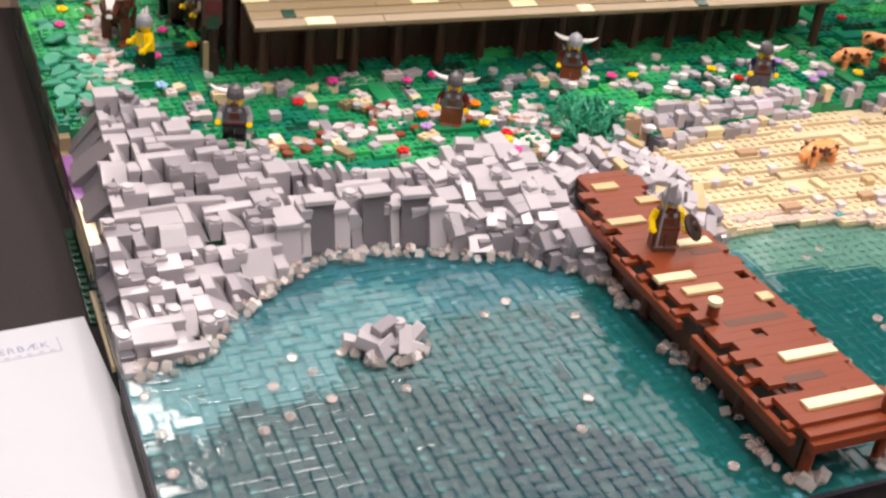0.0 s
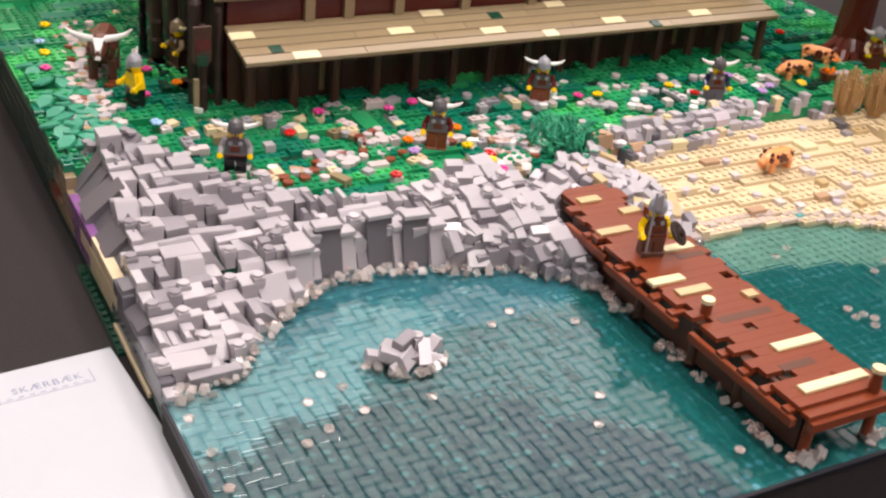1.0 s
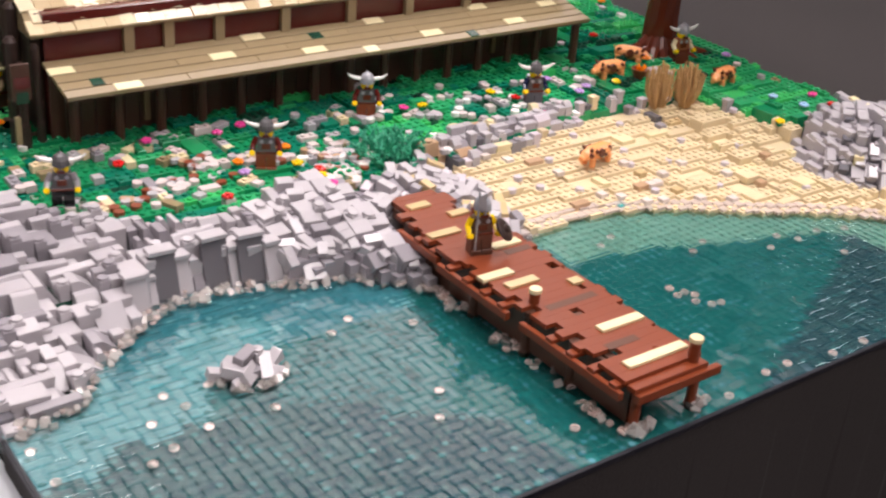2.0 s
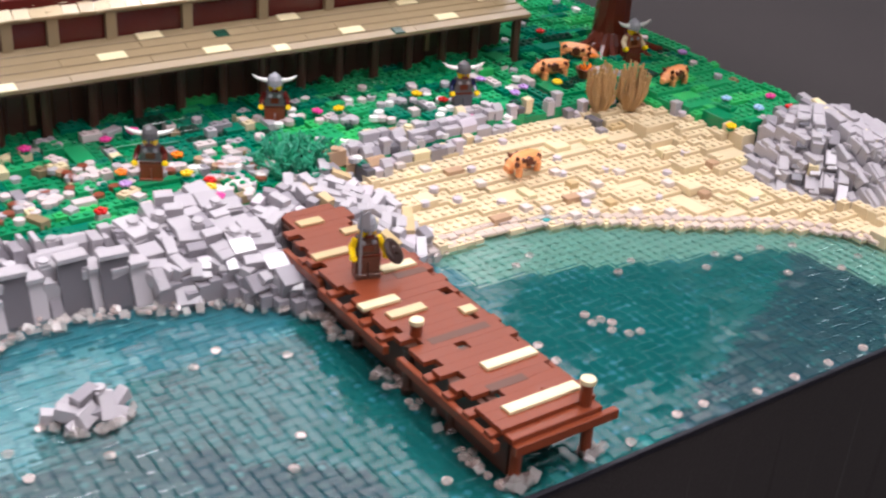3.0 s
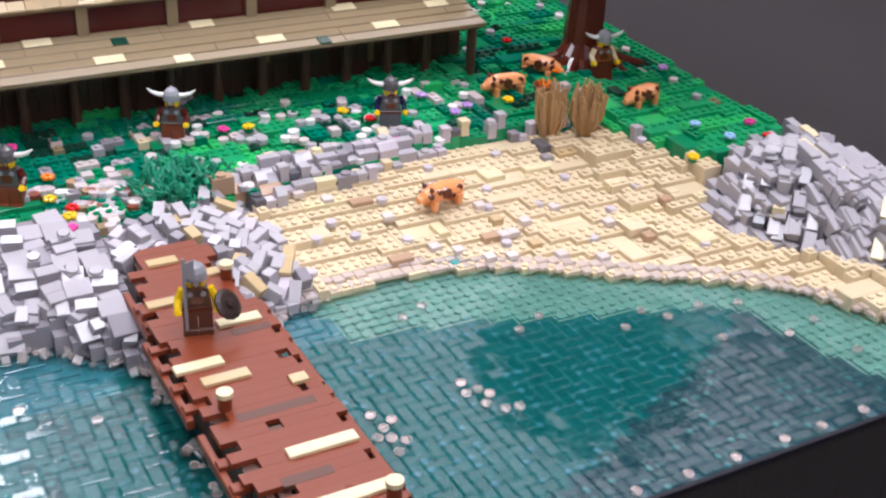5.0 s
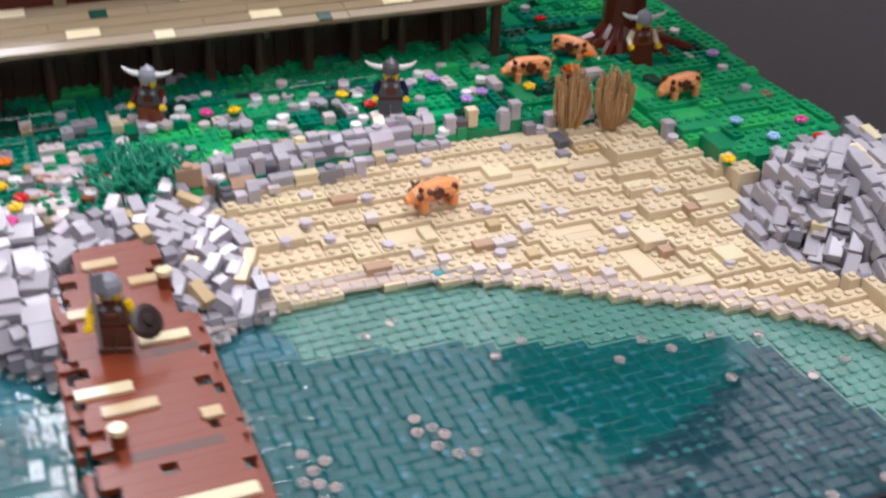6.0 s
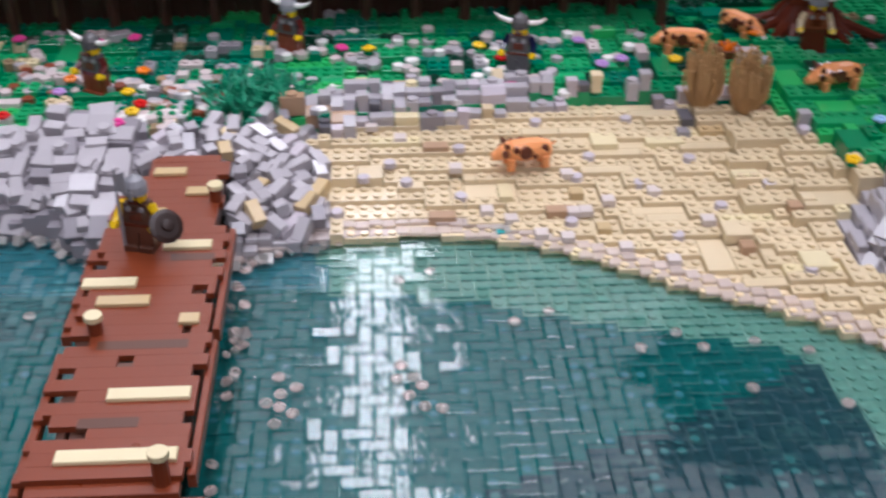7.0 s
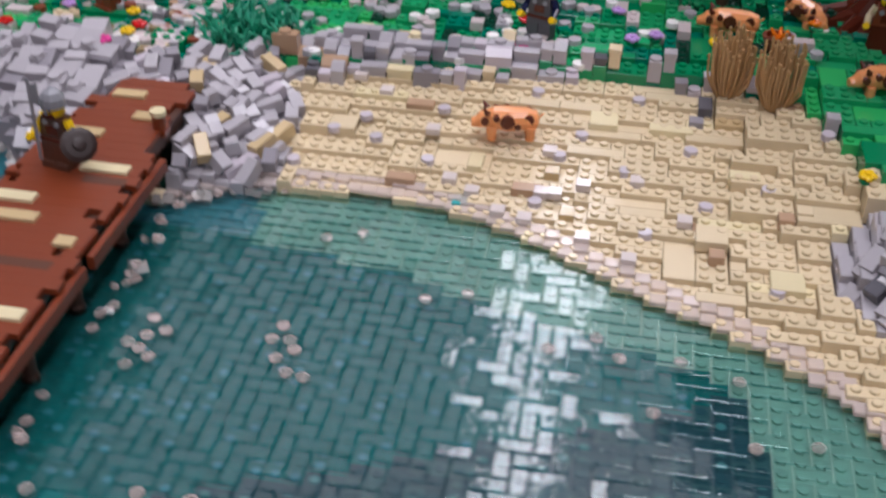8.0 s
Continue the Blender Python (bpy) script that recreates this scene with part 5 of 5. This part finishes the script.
# ---- tree ----
tree = thing("tree", "brick-built tree with reddish brown trunk and dark crown", "tree", place(4.2, 2.7, 0.2))
t = Build()
rng = random.Random(71)
n = 12
rings = []
for z, r in ((4.0, 3.1), (5.2, 2.6), (7, 2.2), (10, 2.0), (14, 1.9), (18, 2.0), (22, 1.6)):
    rings.append([(90.6 + r * (1 + 0.12 * math.sin(3 * i + z)) * math.cos(6.283 * i / n) + 0.1 * math.sin(z), 30.0 + r * (1 + 0.12 * math.cos(5 * i)) * math.sin(6.283 * i / n), z) for i in range(n)])
t.loft(rings, 0)
part("trunk", t, [BARK], tree)
for a, d in ((200, 6.4), (240, 4.6), (300, 5.4), (335, 6.8), (170, 6.0), (20, 5), (265, 4.2), (220, 5.2), (318, 4.6)):
    c, s = math.cos(radians(a)), math.sin(radians(a))
    t = Build()
    pts = [(90.6 + 1.2 * c, 30 + 1.2 * s, 7.2), (90.6 + 2.6 * c, 30 + 2.6 * s, 5.9), (90.6 + d * c, 30 + d * s, 5.0)]
    t.rod(pts[0], pts[1], 0.95, 0.8, 0, 8)
    t.rod(pts[1], pts[2], 0.8, 0.42, 0, 8)
    part("root", t, [BARK], tree)
for a in range(0, 360, 60):
    t = Build()
    t.rod((90.6, 30, 19), (90.6 + 6 * math.cos(radians(a)), 30 + 6 * math.sin(radians(a)), 26), 0.8, 0.3, 0, 7)
    part("limb", t, [BARK], tree)
t = Build()
for k in range(1350):
    a, b2, d = rng.uniform(0, 6.283), rng.uniform(-1, 1), rng.random() ** 0.4
    h = math.sqrt(1 - b2 * b2)
    c = (92.5 + 13 * d * h * math.cos(a), 25 + 14 * d * h * math.sin(a), 30.5 + 8 * d * b2)
    q = Matrix.Translation(c) @ pose(0, 0, 0, rng.uniform(-50, 50), rng.uniform(-50, 50), rng.uniform(0, 360))
    t.add([(-0.9, -0.9, 0), (0.9, -1.0, 0.1), (1.1, 0.8, 0), (0, 1.4, 0.2), (-1.0, 0.8, 0.05), (0, 0, 0.35)], [(0, 1, 5), (1, 2, 5), (2, 3, 5), (3, 4, 5), (4, 0, 5), (4, 3, 2, 1, 0)], 0, q)
part("crown", t, [DKGREEN], tree, "dense dark green crown of leaf pieces")

# ---- foam: clear pieces along the shore and in the sea ----
FOAMTILE = Build().box(-0.48, -0.48, -0.3, 0.48, 0.48, 0, 0, 0.06).mesh("foam_tile", SURF)
FOAMSLOPE = Build().wedge(-0.48, -0.48, -0.5, 0.48, 0.48, 0.35, -0.3).mesh("foam_slope", SPLASH)
FOAMROUND = Build().lathe(0, 0, [(0.44, -0.12), (0.44, 0.06), (0.4, 0.1), (0.28, 0.1), (0.26, 0.22), (0.2, 0.26)], 0, 12).mesh("foam_stud", FOAM)
rng = random.Random(81)
surf = thing("surf", "clear plastic surf along the shore and round the rocks", "surf", kind="structure")
x = 46.5
while x < 97:
    s = along(SHORE, x)
    for dy in (0.35, 1.3):
        part("foam_tile", FOAMTILE, None, surf, m=place(x, s + dy + rng.uniform(-0.2, 0.2), 0.4 + 0.23 * dy + rng.uniform(-0.02, 0.03)))
    x += 0.98 if x < 88 else 0.6
for k in range(270):
    x = rng.uniform(0.6, 38) if k < 230 else rng.uniform(45.5, 54)
    y = along(SHORE, x) + rng.uniform(-1.1, 0.7)
    part("foam_slope", rng.choice([FOAMSLOPE, FOAMSLOPE, FOAMSLOPE, FOAMROUND]), None, surf, m=place(x, y, rng.uniform(0.05, 0.4), rng.choice([0, 90, 45, -30, 180])) @ pose(0, 0, 0, rng.gauss(0, 12), rng.gauss(0, 12), 0) @ Matrix.Scale(rng.uniform(0.42, 0.68), 4))
SPOTS = [(12.6, -5.7), (9.4, -6.75), (7.4, -7.7), (17.8, -6.0), (9.2, -3.45), (11.35, -0.6), (14.9, -0.9), (12.2, -2.6), (0.9, -2.3), (1.2, -6.3), (1.1, -10.1), (29.7, -10.25), (27.6, -13.2), (35.6, -19.3), (26.8, 0.9), (29.2, 2.2), (33.6, -1.0)]
SPOTS += [(65.2, -3.2), (67.6, -2.2), (72.9, -6.4), (76.9, -6.5), (75.5, -4.9), (80.3, -6.1), (78.9, -10.7), (83.5, -7.2), (84.2, -12.4), (87.4, -11.7), (87.4, -16.4), (82, -22.3), (57.8, 2.0), (60, 2.95), (57.2, -21.5), (62, -22.4), (66.1, -22.5), (70.1, -22.5), (54.5, -21.5), (49.2, -22.3), (74.5, -22.4), (77.9, -22.4)]
SPOTS += [(57.7, -7.4), (58.4, -8.6), (58.9, -9.4), (58.1, -10.3), (59.0, -11.4), (60, -11.6), (57.4, -8.7), (50.2, -8.2), (50.4, -9.8), (50.4, -11.0), (50.2, -12.5), (51.3, -9.2), (51.2, -11.6), (49.6, -10.6)]
for x, y in SPOTS:
    part("foam_stud", FOAMROUND, None, surf, m=place(x, y, 0.1) @ Matrix.Scale(0.88, 4))
for k in range(120):  # splashes that hug the jetty's posts and sides
    y = rng.uniform(-22, 5)
    x = (38.5 + rng.gauss(0, 0.4)) if k < 84 else (47.3 + rng.gauss(0, 0.3))
    if noise.noise(Vector((x * 0.2, y * 0.55, 9.1))) < -0.12:
        continue
    m = place(x, y, rng.uniform(0.05, 0.3), rng.uniform(0, 360)) @ pose(0, 0, 0, rng.gauss(0, 18), rng.gauss(0, 18), 0) @ Matrix.Scale(rng.uniform(0.55, 0.9), 4)
    part("foam_stud", rng.choice([FOAMROUND, FOAMROUND, FOAMSLOPE]), None, surf, m=m)
for x, y in ((39.8, -21.9), (40.4, -22.2), (45.9, -21.9), (46.6, -21.5)):
    for k in range(4):
        part("foam_slope", FOAMSLOPE, None, surf, m=place(x + rng.uniform(-0.5, 0.5), y + rng.uniform(-0.5, 0.5), rng.uniform(0.1, 0.5), rng.uniform(0, 360)) @ pose(0, 0, 0, rng.gauss(0, 25), rng.gauss(0, 25), 0) @ Matrix.Scale(0.8, 4))
for k in range(26):
    a = rng.uniform(0, 6.283)
    part("foam_slope", FOAMSLOPE, None, surf, m=place(18.4 + 2.6 * math.cos(a), -1.2 + 1.9 * math.sin(a), rng.uniform(0.05, 0.3), rng.uniform(0, 360)) @ pose(0, 0, 0, rng.gauss(0, 20), rng.gauss(0, 20), 0) @ Matrix.Scale(0.7, 4))

# ---- paper sign ----
sheet = thing("paper_sheet", "white paper sheet with faint printed capitals in a ruled frame", "paper", pose(-1.0 * U, 11.85 * U, (TABLE + 0.08) * U, 0, 0, 4.8))
t = Build()
t.box(-37, -26, -0.02, 0, 0, 0.03, 0, 0.01)
part("sheet", t, [PAPER], sheet)
txt = bpy.data.curves.new("lettering", "FONT")
txt.body, txt.size, txt.extrude = "SKÆRBÆK", 1.0 * U, 0.004 * U
txt.space_character = 1.15
txt.align_x = "RIGHT"
txt.materials.append(INK)
ob = new("lettering", txt)
ob.parent = sheet
ob.matrix_basis = pose(-3.1 * U, -3.0 * U, 0.045 * U)
tagged(ob, "faint blue printed capitals")
t = Build()
t.box(-11.2, -3.75, 0.03, -2.4, -3.7, 0.045, 0, 0.002)
t.box(-2.45, -3.7, 0.03, -2.4, -2.0, 0.045, 0, 0.002)
for k in range(9):
    t.box(-9.6 + 0.8 * k, -3.5, 0.03, -9.2 + 0.8 * k, -3.42, 0.042, 0, 0.002)
part("printed_rule", t, [INK], sheet, "thin ruled frame and a line of small print")
